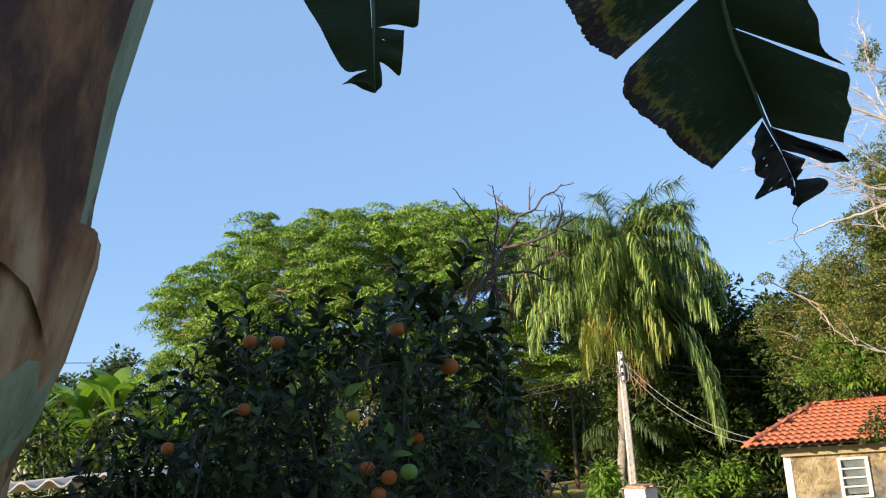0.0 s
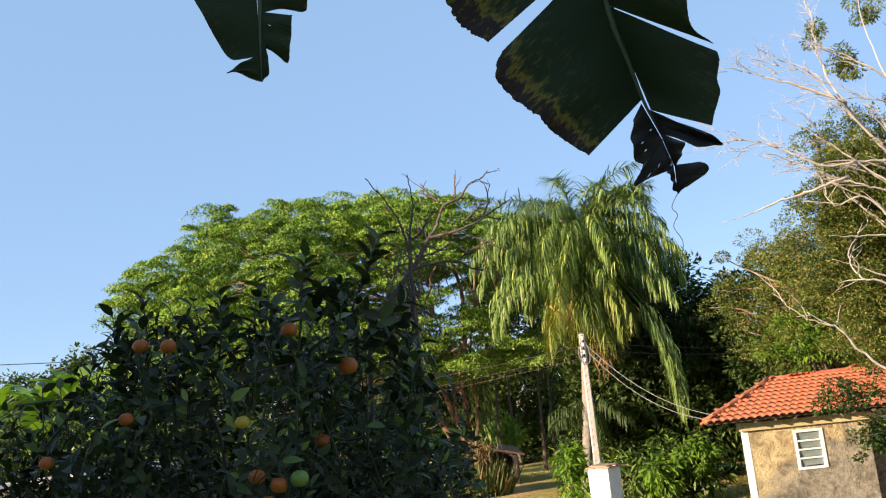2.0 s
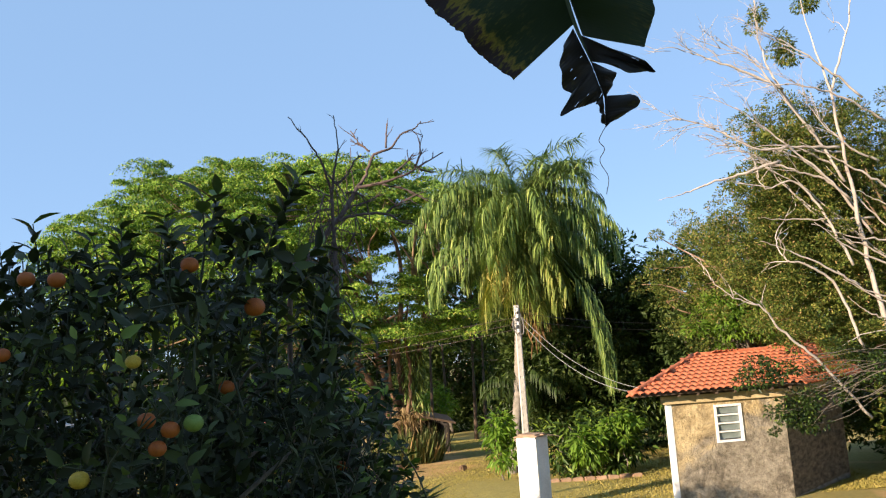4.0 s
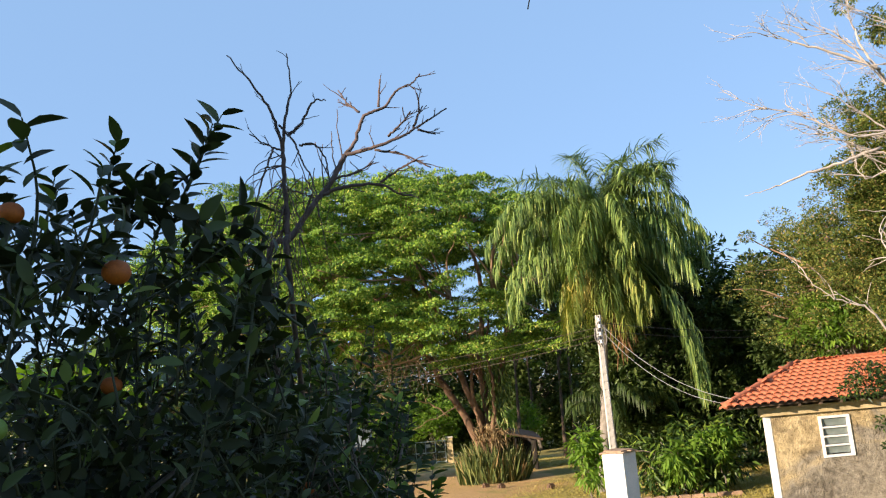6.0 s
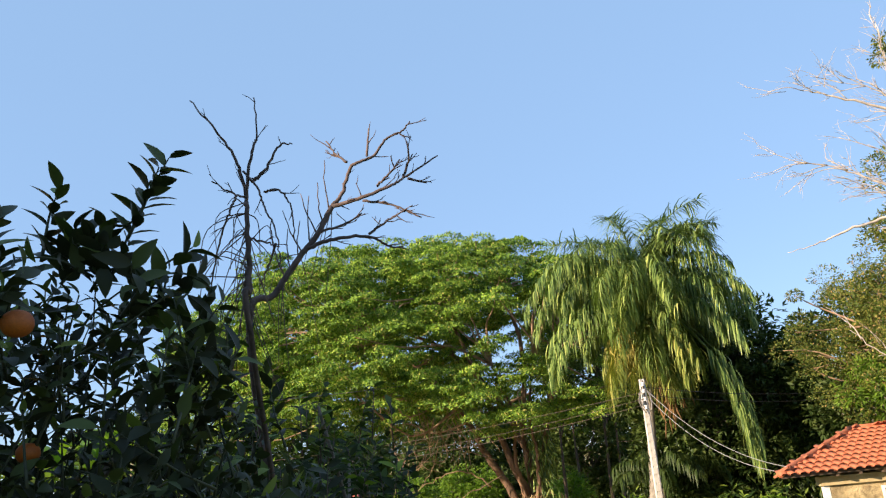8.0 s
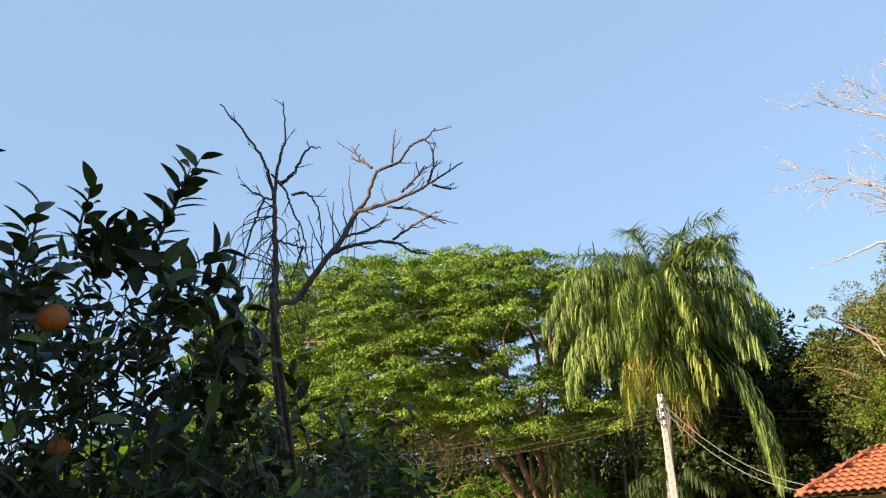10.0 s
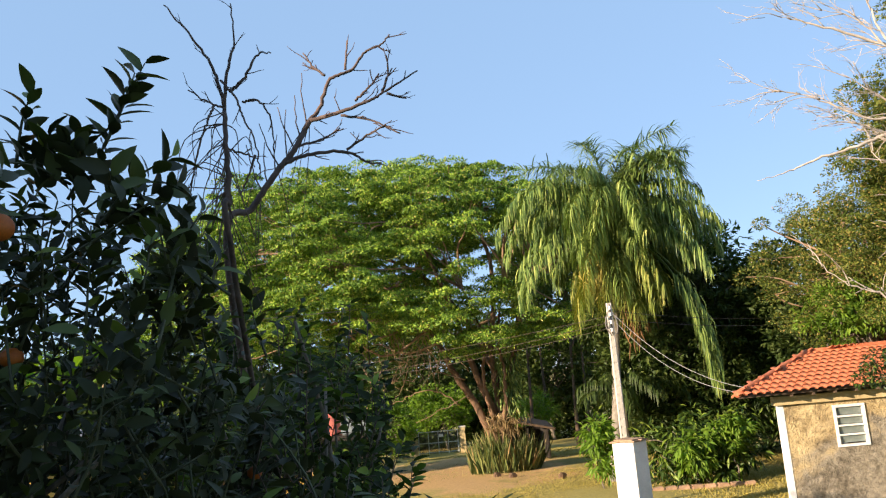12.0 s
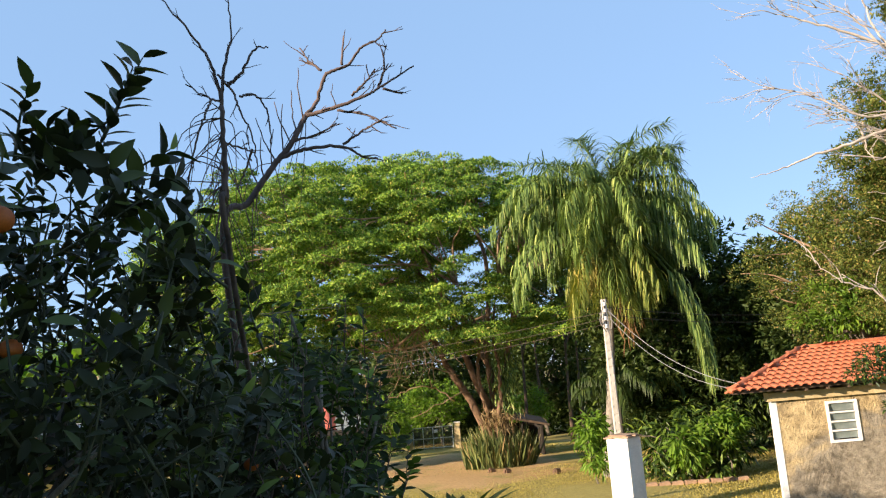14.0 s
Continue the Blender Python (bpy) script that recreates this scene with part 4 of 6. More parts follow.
def palm():
    """A queen palm, leaning a little: arched fronds whose leaflets hang in curtains."""
    rng = np.random.default_rng(21)
    z0, top, by = -0.6, 7.5, 10.0
    t = thing("palm_tree", "tall queen palm with drooping feathery fronds", "tree", at=(-1.42, by, z0))
    t.matrix_world = Matrix.Identity(4)
    zz = np.linspace(z0, top, 110)
    bx = -1.42 + 0.125 * (zz - z0) + 0.05 * np.sin(zz * 0.8)
    pts = np.stack([bx, by + zz * 0, zz], 1)
    rads = (0.16 + 0.012 * (np.arange(110) % 2)) * np.interp(zz, (z0, 0.5, top), (1.2, 1.0, 0.72))
    part("trunk", tubes("trunk", [(pts, rads)], 14), M_PALM_TRUNK, t, "grey ringed palm trunk")
    heart = pts[-1] + np.array((0, 0, 0.25))
    part("crownshaft", tubes("crownshaft", [(heart + np.array([[0, 0, -1.1], [0, 0, -0.3], [0.05, 0, 0.5], [0.08, 0, 1.0]]), (0.13, 0.24, 0.17, 0.05))], 12), M_PALM_OLD, t, "fibrous brown leaf bases")
    # (azimuth, first climb, length, last fall, in degrees and metres)
    fronds = [(k * 137.5 + rng.uniform(-9, 9), rng.uniform(68, 84), rng.uniform(3.6, 4.2), rng.uniform(30, 60)) for k in range(9)]
    fronds += [(k * 137.5 + 40 + rng.uniform(-9, 9), rng.uniform(46, 70), rng.uniform(3.5, 4.2), rng.uniform(66, 86)) for k in range(16)]
    fronds += [(k * 137.5 + 80 + rng.uniform(-9, 9), rng.uniform(5, 35), rng.uniform(2.8, 3.5), rng.uniform(80, 88)) for k in range(12)]
    fronds += [(k * 137.5 + 15 + rng.uniform(-9, 9), rng.uniform(-60, -20), rng.uniform(2.4, 3.2), 88) for k in range(10)]
    fronds += [(az, el, ln, 89) for az, el, ln in ((215, -25, 3.3), (235, -40, 3.4), (255, -30, 3.1), (275, -45, 3.3), (295, -35, 3.2), (312, -30, 3.0), (200, -40, 3.6), (265, -60, 3.2), (330, -50, 2.8))]
    fronds += [
        (182, 62, 5.3, 80), (196, 55, 5.2, 84), (170, 48, 5.0, 86), (205, 66, 4.9, 78), (188, 12, 4.9, 89), (196, 2, 4.6, 89), (178, 20, 4.6, 89),
        (232, 58, 4.4, 86), (250, 66, 4.2, 86), (268, 72, 4.4, 80), (286, 76, 4.6, 76), (300, 74, 4.6, 80), (245, 40, 3.8, 88), (275, 36, 3.6, 88),
        (190, 86, 4.7, 30), (90, 82, 4.6, 40), (270, 84, 4.7, 45), (0, 78, 4.0, 66), (300, 80, 4.4, 60), (215, 76, 4.4, 60), (8, 68, 4.1, 82), (352, 56, 4.2, 84), (14, 46, 4.2, 86), (355, 40, 4.4, 86), (30, 30, 4.4, 86),
        (350, 6, 6.2, 90), (356, 0, 6.6, 90), (344, 2, 6.0, 90), (2, 4, 6.4, 90), (320, 8, 4.0, 88),
        (0, 85, 4.5, 15), (240, 82, 4.5, 32), (120, 84, 4.5, 25), (300, 84, 4.4, 30), (60, 82, 4.4, 30), (335, 87, 4.6, 0), (180, 78, 4.4, 50), (160, 70, 4.6, 70)]
    for az, el, ln, fall_to in fronds:
        az, el, low = radians(az), radians(el), el < -14
        out = np.array([math.cos(az), math.sin(az), 0])
        n = 50
        s = np.linspace(0, 1, n)
        ang = el - (el + radians(fall_to)) * s ** (rng.uniform(1.15, 1.7) if fall_to < 90 else 0.4)
        step = ln / (n - 1)
        rach = np.concatenate([[[0, 0]], np.cumsum(np.stack([np.cos(ang), np.sin(ang)], 1)[:-1] * step, 0)])
        pts = heart + out * rach[:, :1] + np.array([0, 0, 1]) * rach[:, 1:] + np.cumsum(rng.normal(0, 0.006, (n, 3)), 0)
        old = low and ln < 4
        f = part("frond", tubes("frond", [(pts, (0.04, 0.022, 0.006))], 4), M_PALM_OLD if old else M_PALM, t)
        side = np.array([-out[1], out[0], 0])
        tang = unit(np.gradient(pts, axis=0))
        ii = rng.uniform(6 if fall_to < 90 else 20, n - 1.01, 230)
        k0, w = ii.astype(int), (ii % 1)[:, None]
        m = len(ii)
        P = pts[k0] * (1 - w) + pts[k0 + 1] * w
        q = rng.choice([-1.0, 1.0], m)
        D = side * q[:, None] * rng.uniform(0.25, 1.0, (m, 1)) + tang[k0] * rng.uniform(0.1, 0.7, (m, 1)) + np.array([0, 0, 1]) * rng.uniform(-0.5, 0.6, (m, 1)) + rng.normal(0, 0.12, (m, 3))
        env = np.sin(np.clip((ii / n + 0.08) / 1.12, 0, 1) * np.pi) ** 0.5
        stiff = 0.45 if el > radians(73) else 1.0
        part("leaflet_fan", palm_leaflets(P, D, (0.3 + 0.62 * env) * rng.uniform(0.6, 1.25, m), stiff), M_PALM_OLD if old and rng.random() < 0.8 else M_PALM, f)
    spear = heart + np.array([[0, 0, 0.8], [-0.35, -0.1, 2.0], [-0.75, -0.2, 2.95]])
    part("spear_leaf", tubes("spear_leaf", [(curve_pts(spear, 8), (0.03, 0.02, 0.012))], 5), M_PALM_OLD, t, "pale unopened spear leaf")
    # flower sprays and the dead skirt
    P = heart + np.array((-1.05, -0.8, -1.3)) + rng.normal(0, 1, (620, 3)) * [0.17, 0.16, 0.4]
    part("flower_spray", leaves("flower_spray", P, rng.normal(0, 0.3, P.shape) + [0, 0, -1], rand_dirs(rng, len(P)), 0.3, 0.018), M_FLOWER, t, "hanging yellow flower spray")
    P = heart + np.array((0.3, -0.1, -2.5)) + rng.normal(0, 1, (90, 3)) * [0.2, 0.2, 0.4]
    part("dead_skirt", leaves("dead_skirt", P, rng.normal(0, 0.2, P.shape) + [0.1, 0, -1], rand_dirs(rng, 90), 0.7, 0.03), M_DRY, t, "dead brown fronds against the trunk")


def palm_leaflets(P, D, L, hang=1.0):
    """Ribbon leaflets that arch over and hang; a lower hang leaves them stiffer."""
    D = unit(D)
    n = len(P)
    down = np.array([0, 0, -1.0])
    w = unit(np.cross(D, down) + 1e-4) * 0.02
    L = L[:, None]
    p1 = P + D * L * 0.25
    p2 = p1 + unit(D * (0.5 + 0.7 * (1 - hang)) + down * 0.8 * hang) * L * 0.3
    p3 = p2 + unit(D * (0.1 + 0.9 * (1 - hang)) + down * hang) * L * 0.45
    V = np.stack([P - w * 0.6, P + w * 0.6, p1 - w, p1 + w, p2 - w * 0.8, p2 + w * 0.8, p3], 1)
    i = np.arange(n)[:, None] * 7
    return mesh_np("leaflet_fan", V, [np.concatenate([i + [0, 1, 3, 2], i + [2, 3, 5, 4]]), i + [4, 5, 6]])


palm()


def young_palm(x, y, seed, reach):
    """An understorey palm: arching fronds from a short stem."""
    rng = np.random.default_rng(seed)
    z = float(ground_z(x, y))
    t = thing("young_palm", "dark green understorey palm with arching fronds", "plant")
    heart = np.array((x, y, z + 2.3))
    part("stem", tubes("stem", [([(x, y, z - 0.1), heart], (0.12, 0.09))], 10), M_BARK_GREY, t)
    for k in range(16):
        az, el, ln = k * 2.4 + rng.uniform(-0.2, 0.2), radians(rng.uniform(45, 85)), reach * rng.uniform(0.75, 1.1)
        out, s = np.array([math.cos(az), math.sin(az), 0]), np.linspace(0, 1, 30)
        ang = el - (el + radians(rng.uniform(40, 80))) * s**1.4
        run = np.concatenate([[[0, 0]], np.cumsum(np.stack([np.cos(ang), np.sin(ang)], 1)[:-1] * ln / 29, 0)])
        pts = heart + out * run[:, :1] + np.array([0, 0, 1]) * run[:, 1:]
        f = part("frond", tubes("frond", [(pts, (0.02, 0.012, 0.005))], 4), M_DARKTREE, t)
        ii = rng.integers(3, 30, 130)
        D = np.array([-out[1], out[0], 0]) * rng.choice([-1.0, 1.0], (130, 1)) + unit(np.gradient(pts, axis=0))[ii] * 0.7 + rng.normal(0, 0.12, (130, 3)) + [0, 0, 0.2]
        part("leaflet_fan", palm_leaflets(pts[ii], D, rng.uniform(0.35, 0.7, 130)), M_DARKTREE, f)


young_palm(-0.55, 11.2, 23, 2.6)


def leafy_tree(name, label, base, centre, radii, n, clump, per, length, width, material, bark, seed, droop=0.0, lower=-0.9, flat=0.7, limbs=40, trunk=0.16, broad=False, core=0.45, lump=0.25, group=""):
    """A broad-leaved tree: trunk, limbs to the clumps, and a lumpy crown with gaps."""
    rng = np.random.default_rng(seed)
    base, centre, radii = (np.asarray(v, float) for v in (base, centre, radii))
    t = thing(name, label, "tree", group)
    d = rand_dirs(rng, n * 3)
    d = d[d[:, 2] > lower][:n]
    bulge = np.array([noise.noise(Vector(v * 2.2) + Vector((seed, 0, 0))) for v in d])
    cen = centre + d * radii * ((1 + lump * bulge) * (1 - core * rng.uniform(0, 1, len(d)) ** 1.5))[:, None]
    rad = rng.uniform(0.6, 1.3, len(cen)) * clump
    part("crown", clump_leaves(rng, cen, rad, per, length, width, flat, 0.2, droop, "crown", broad), material, t)
    fork = base + (centre - base) * 0.5
    part("trunk", tubes("trunk", [(curve_pts([base, base + (fork - base) * 0.5 + rng.normal(0, 0.1, 3), fork, centre], 6), (trunk, trunk * 0.75, trunk * 0.5, trunk * 0.3))], 9), bark, t)
    pick = rng.choice(len(cen), min(limbs, len(cen)), replace=False)
    part("limb_frame", tubes("limb_frame", limb_lines(rng, [fork + (centre - fork) * rng.uniform(0, 1) for _ in pick], cen[pick], trunk * 0.35, 0.012), 5), bark, t)
    return t

# ---- trees behind the house and the palm ----
leafy_tree("mango_tree", "dark mango tree with long drooping leaves behind the house", (4.2, 13.9, -0.6), (4.0, 13.5, 3.1), (3.4, 2.0, 3.6), 300, 0.6, 60, 0.28, 0.038, M_MANGO, M_BARK_GREY, 31, droop=0.7, lump=0.5)
leafy_tree("mango_tree", "dark mango tree with long drooping leaves beside the palm", (1.6, 14.5, -0.6), (1.5, 14.0, 3.8), (2.7, 2.0, 4.4), 300, 0.6, 60, 0.28, 0.038, M_MANGO, M_BARK_GREY, 32, droop=0.7, lump=0.5)
leafy_tree("bush", "leafy mango bush at the lawn edge", (0.9, 7.6, -0.3), (0.75, 7.5, 0.6), (1.75, 0.8, 1.05), 60, 0.34, 30, 0.34, 0.048, M_BUSH, M_BARK_GREY, 33, droop=0.7, trunk=0.06, lump=0.6)
leafy_tree("young_mango_bush", "young mango bush with bright green leaves", (1.45, 6.9, -0.3), (1.45, 6.9, 1.15), (0.5, 0.4, 0.5), 16, 0.22, 34, 0.32, 0.045, M_BRIGHT, M_BARK_GREY, 34, droop=0.7, trunk=0.03, limbs=10)
leafy_tree("young_mango_bush", "young bright bush at the foot of the palm", (-2.15, 8.0, -0.3), (-2.1, 8.0, 0.85), (0.45, 0.5, 0.85), 22, 0.25, 30, 0.32, 0.045, M_BRIGHT, M_BARK_GREY, 35, droop=0.7, trunk=0.03, limbs=10)
leafy_tree("young_mango_bush", "small mango bush with drooping lit leaves", (0.35, 6.8, -0.3), (0.3, 6.8, 0.85), (0.6, 0.4, 0.6), 18, 0.22, 30, 0.34, 0.048, M_BRIGHT, M_BARK_GREY, 45, droop=0.8, trunk=0.03, limbs=10)
leafy_tree("tall_tree", "tall dark tree behind the palm", (3.6, 13, -0.5), (2.4, 13.0, 4.6), (3.4, 2.6, 4.0), 420, 0.6, 56, 0.24, 0.05, M_DARKTREE, M_BARK_GREY, 36)
leafy_tree("tall_tree", "tall dark tree with small leaves against the sky", (6.6, 12, -0.5), (6.6, 12.0, 4.4), (2.6, 2.4, 3.2), 320, 0.5, 56, 0.22, 0.05, M_DARKTREE, M_BARK_GREY, 37)
leafy_tree("olive_tree", "tree with thin olive and brown foliage behind the house", (6.2, 5.6, -0.2), (5.2, 5.4, 5.6), (2.9, 2.0, 2.3), 280, 0.4, 260, 0.074, 0.019, M_OLIVE, M_BARK_TAN, 38, lump=0.5, core=0.7, limbs=110)
leafy_tree("bright_shrub_tree", "light green feathery tree over the roof", (5.2, 4.9, 0), (4.7, 4.4, 4.25), (1.8, 0.9, 0.75), 90, 0.32, 60, 0.2, 0.03, M_BRIGHT, M_BARK_GREY, 39, droop=0.3)
leafy_tree("pale_tree", "pale slender tree far behind the palm", (5.0, 22, -0.9), (5.0, 22.0, 6.4), (1.3, 1.3, 4.2), 120, 0.5, 50, 0.22, 0.03, M_PINE, M_BARK_PALE, 40)


def near_right_tree():
    """The big half-bare tree beside the house."""
    rng = np.random.default_rng(51)
    t = leafy_tree("half_bare_tree", "big half-bare tree with pale limbs and olive foliage", (8.2, -1.8, 0), (5.7, -0.6, 5.7), (4.0, 1.9, 2.9), 600, 0.38, 300, 0.064, 0.017, M_OLIVE, M_BARK_TAN, 52, lump=0.5, core=0.75, limbs=150, trunk=0.3)
    y = -2.55
    big = [[np.array((px, y + dy, pz)) for px, dy, pz in row] for row in (
        [(5.2, 1.2, 0.0), (4.4, 0.7, 2.6), (3.7, 0.3, 4.8), (3.3, 0, 6.67), (3.13, 0, 8.57), (3.0, 0.2, 9.92), (2.9, 0.3, 11.6)],
        [(3.17, 0, 6.67), (2.66, 0, 7.63), (2.04, -0.1, 8.36), (1.31, -0.2, 9.22), (0.56, -0.2, 9.5)],
        [(3.15, 0, 7.4), (2.13, -0.1, 7.39), (1.15, -0.2, 7.36), (0.27, -0.2, 7.83), (-0.4, -0.2, 8.0)],
        [(3.78, 0.2, 5.6), (2.98, 0.1, 6.62), (2.17, 0, 6.92), (1.37, 0, 7.21), (0.58, 0, 7.56)],
        [(3.3, 0.3, 3.3), (2.73, 0.1, 4.54), (2.09, 0, 5.0), (1.64, 0, 5.15), (1.57, 0.1, 5.6), (2.06, 0.2, 6.26)],
        [(3.33, 0.4, 1.9), (2.14, 0.2, 3.16), (1.41, 0.1, 3.75), (1.02, 0, 4.2), (0.37, 0, 4.46), (-0.08, 0.1, 4.98)],
        [(3.13, 0, 8.57), (3.61, 0.1, 9.54), (4.02, 0.2, 10.54), (4.27, 0.3, 11.8)],
        [(2.66, 0, 7.63), (2.09, 0.1, 8.66), (1.82, 0.2, 9.7), (1.82, 0.2, 10.56)],
        [(3.17, 0.1, 4.96), (2.64, 0.1, 6.12), (2.02, 0, 6.72), (1.39, 0, 6.58), (1.23, 0, 7.1)],
        [(1.8, 0, 7.14), (0.74, 0, 6.85), (0.1, 0, 6.68), (-0.33, 0, 6.53), (-0.89, 0, 6.42)],
        [(2.07, 0, 8.66), (1.1, -0.1, 9.05), (0.31, -0.1, 9.33), (-0.08, -0.1, 9.45)])]
    for b in big:
        part("bare_limb", tubes("bare_limb", [(curve_pts(b, 7, 0.012, rng), (0.08, 0.055, 0.036, 0.02, 0.005) if b[0][2] < 1 else (0.03, 0.024, 0.015, 0.004))], 8), M_BARK_PALE, t, "pale bare limb")
    for k in range(22):
        foot = np.array((rng.uniform(3.0, 5.2), y + rng.uniform(-0.2, 0.5), rng.uniform(3.2, 8.6)))
        reach, rise = rng.uniform(1.4, 2.8), rng.uniform(-0.1, 1.0)
        bow = rng.uniform(-0.25, 0.3)
        row = [foot, foot + (-reach * 0.35, -0.1, reach * rise * 0.35 + bow), foot + (-reach * 0.7, -0.15, reach * rise * 0.7 + bow), foot + (-reach, -0.2, reach * rise)]
        big.append(row)
        part("bare_limb", tubes("bare_limb", [(curve_pts(row, 6, 0.012, rng), (0.026, 0.018, 0.004))], 6), M_BARK_PALE, t, "pale bare limb")
    lines = []

    def fork(p, d, ln, r, depth):
        d = unit(d)
        q1 = p + d * ln * 0.5 + rng.normal(0, 0.05, 3) * ln
        q2 = p + d * ln + rng.normal(0, 0.06, 3) * ln
        lines.append((curve_pts([p, q1, q2], 4), (r, r * 0.5)))
        if depth:
            for _ in range(3 if depth > 1 else 2):
                fork(p + (q2 - p) * rng.uniform(0.4, 1.0), d + rng.normal(0, 0.42, 3), ln * rng.uniform(0.5, 0.75), r * 0.55, depth - 1)

    for b in (big[1], big[2], big[3], big[6], big[7], big[1], big[2], big[3], big[7], *[b for b in big[10:] if b[-1][2] > 7.5]):
        pts = curve_pts(b, 7)
        for i in range(len(pts) // 2, len(pts) - 1, 3):
            fork(pts[i], unit(pts[i + 1] - pts[i]) + rng.normal(0, 0.3, 3) + [-0.3, 0, 0.1], rng.uniform(0.35, 0.75), 0.011, 2)
    for b in (big[4], big[5], big[8]):
        pts = curve_pts(b, 7)
        for i in range(len(pts) // 2, len(pts) - 1, 5):
            fork(pts[i], unit(pts[i + 1] - pts[i]) + rng.normal(0, 0.35, 3), rng.uniform(0.4, 0.8), 0.014, 1)
    part("bare_twig_spray", tubes("bare_twig_spray", lines, 4), M_BARK_PALE, t, "fine pale leafless twigs")
    for c, n in (((2.5, -2.0, 9.65), 7), ((3.2, -2.0, 10.9), 5), ((2.0, -2.0, 10.3), 3)):
        cen = np.array(c) + rng.normal(0, 0.16, (n, 3))
        part("leaf_tuft", clump_leaves(rng, cen, np.full(n, 0.2), 170, 0.07, 0.016, 0.9, 0, 0.5), M_OLIVE, t)
    for c, n, sp in (((2.3, -1.5, 6.9), 46, (0.45, 0.4, 0.5)), ((2.5, -1.5, 7.9), 26, (0.36, 0.35, 0.36)), ((2.5, -1.5, 6.0), 46, (0.6, 0.4, 0.5)), ((3.0, -1.4, 5.0), 60, (0.7, 0.4, 0.6)), ((3.3, -1.2, 4.2), 60, (0.9, 0.4, 0.5)), ((3.6, -1.5, 7.4), 70, (0.8, 0.5, 0.8))):
        cen = np.array(c) + rng.normal(0, 1, (n, 3)) * sp
        part("side_crown", clump_leaves(rng, cen, rng.uniform(0.2, 0.4, n), 280, 0.064, 0.017, 0.7), M_OLIVE, t)
    # low spray hanging before the roof
    cen = np.concatenate([np.array((0.95, -2.3, 2.95)) + rng.normal(0, 1, (22, 3)) * [0.36, 0.2, 0.13], np.array((1.75, -2.3, 2.2)) + rng.normal(0, 1, (36, 3)) * [0.3, 0.2, 0.24], np.array((3.5, -2.3, 2.9)) + rng.normal(0, 1, (34, 3)) * [0.6, 0.2, 0.35]])
    part("low_spray", clump_leaves(rng, cen, rng.uniform(0.1, 0.26, len(cen)), 60, 0.08, 0.02, 0.7, 0, 0.2), M_MANGO, t)
    part("low_twig_spray", tubes("low_twig_spray", limb_lines(rng, [np.array((4.6, -2.4, 3.0)) + rng.normal(0, 0.2, 3) for _ in range(26)], cen[::2], 0.012, 0.004), 4), M_BARK_GREY, t)


near_right_tree()

leafy_tree("bush", "dark bush behind the house end", (8.6, 4.2, -0.2), (8.6, 4.2, 2.2), (2.2, 1.4, 2.3), 170, 0.45, 50, 0.2, 0.04, M_DARKTREE, M_BARK_GREY, 41, trunk=0.08)
leafy_tree("bush", "dark bush beyond the half-bare tree", (12.0, 7.0, -0.3), (12.0, 7.0, 3.0), (3.0, 2.0, 3.3), 220, 0.5, 50, 0.22, 0.05, M_DARKTREE, M_BARK_GREY, 42, trunk=0.08)
leafy_tree("bush", "dark bush beside the near tree", (7.6, 0.8, 0), (7.6, 0.8, 1.5), (1.7, 1.0, 1.6), 130, 0.4, 50, 0.16, 0.04, M_OLIVE, M_BARK_GREY, 43, trunk=0.06)

for k, (x, y) in enumerate(((7.5, 16), (11.5, 17), (15.5, 16), (20, 18), (9.5, 22), (14, 24), (24, 20))):
    leafy_tree("hedge_bush", "dark bush in the wood beyond the house", (x, y, float(ground_z(x, y))), (x, y, 2.2), (2.8, 2.0, 3.2), 150, 0.6, 44, 0.3, 0.07, M_DARKTREE, M_BARK_GREY, 180 + k, limbs=16, trunk=0.08, group="wood beyond the house")

# ---- far wood behind the big tree ----
rng_far = random.Random(77)
for k in range(15):
    x = -34 + k * 4.4 + rng_far.uniform(-1, 1)
    y = 40 + rng_far.uniform(-4, 10)
    h = rng_far.uniform(3.6, 6.0) if x < 3 else rng_far.uniform(4.0, 6.0)
    leafy_tree("far_tree", "dark tree in the far wood beyond the gate", (x, y, float(ground_z(x, y))), (x, y, h * 0.85), (3.2, 2.6, h), 260, 0.7, 40, 0.36, 0.09, M_DARKTREE, M_BARK_GREY, 100 + k, limbs=24, lower=-0.8, group="far wood")
for k, (x, y, h) in enumerate(( (-1.5, 31, 9), (-0.3, 34, 10), (0.8, 29, 9), (2.2, 33, 10))):
    leafy_tree("thin_tree", "thin dark-stemmed tree behind the big tree", (x, y, float(ground_z(x, y))), (x + 0.2, y, h), (1.6, 1.5, 2.6), 70, 0.5, 40, 0.3, 0.07, M_DARKTREE, M_DARKWOOD, 140 + k, limbs=14, trunk=0.13, group="thin trees")
for k, x in enumerate((-21, -17.5, -13.8, -10, -6.5, -3, 0.4, 3.8, 7.5, 11)):
    leafy_tree("far_bush", "dark undergrowth bush at the edge of the far wood", (x, 38.5, -1.6), (x, 38.5, 0.3), (2.4, 1.2, 2.3), 130, 0.55, 40, 0.3, 0.08, M_DARKTREE, M_BARK_GREY, 190 + k, limbs=10, trunk=0.08, group="far undergrowth")
leafy_tree("bush", "bright green bush beside the gate", (-10.2, 31.5, -1.3), (-10.2, 31.5, 0.6), (1.7, 1.0, 1.9), 120, 0.4, 44, 0.2, 0.05, M_BRIGHT, M_BARK_GREY, 160, trunk=0.06)
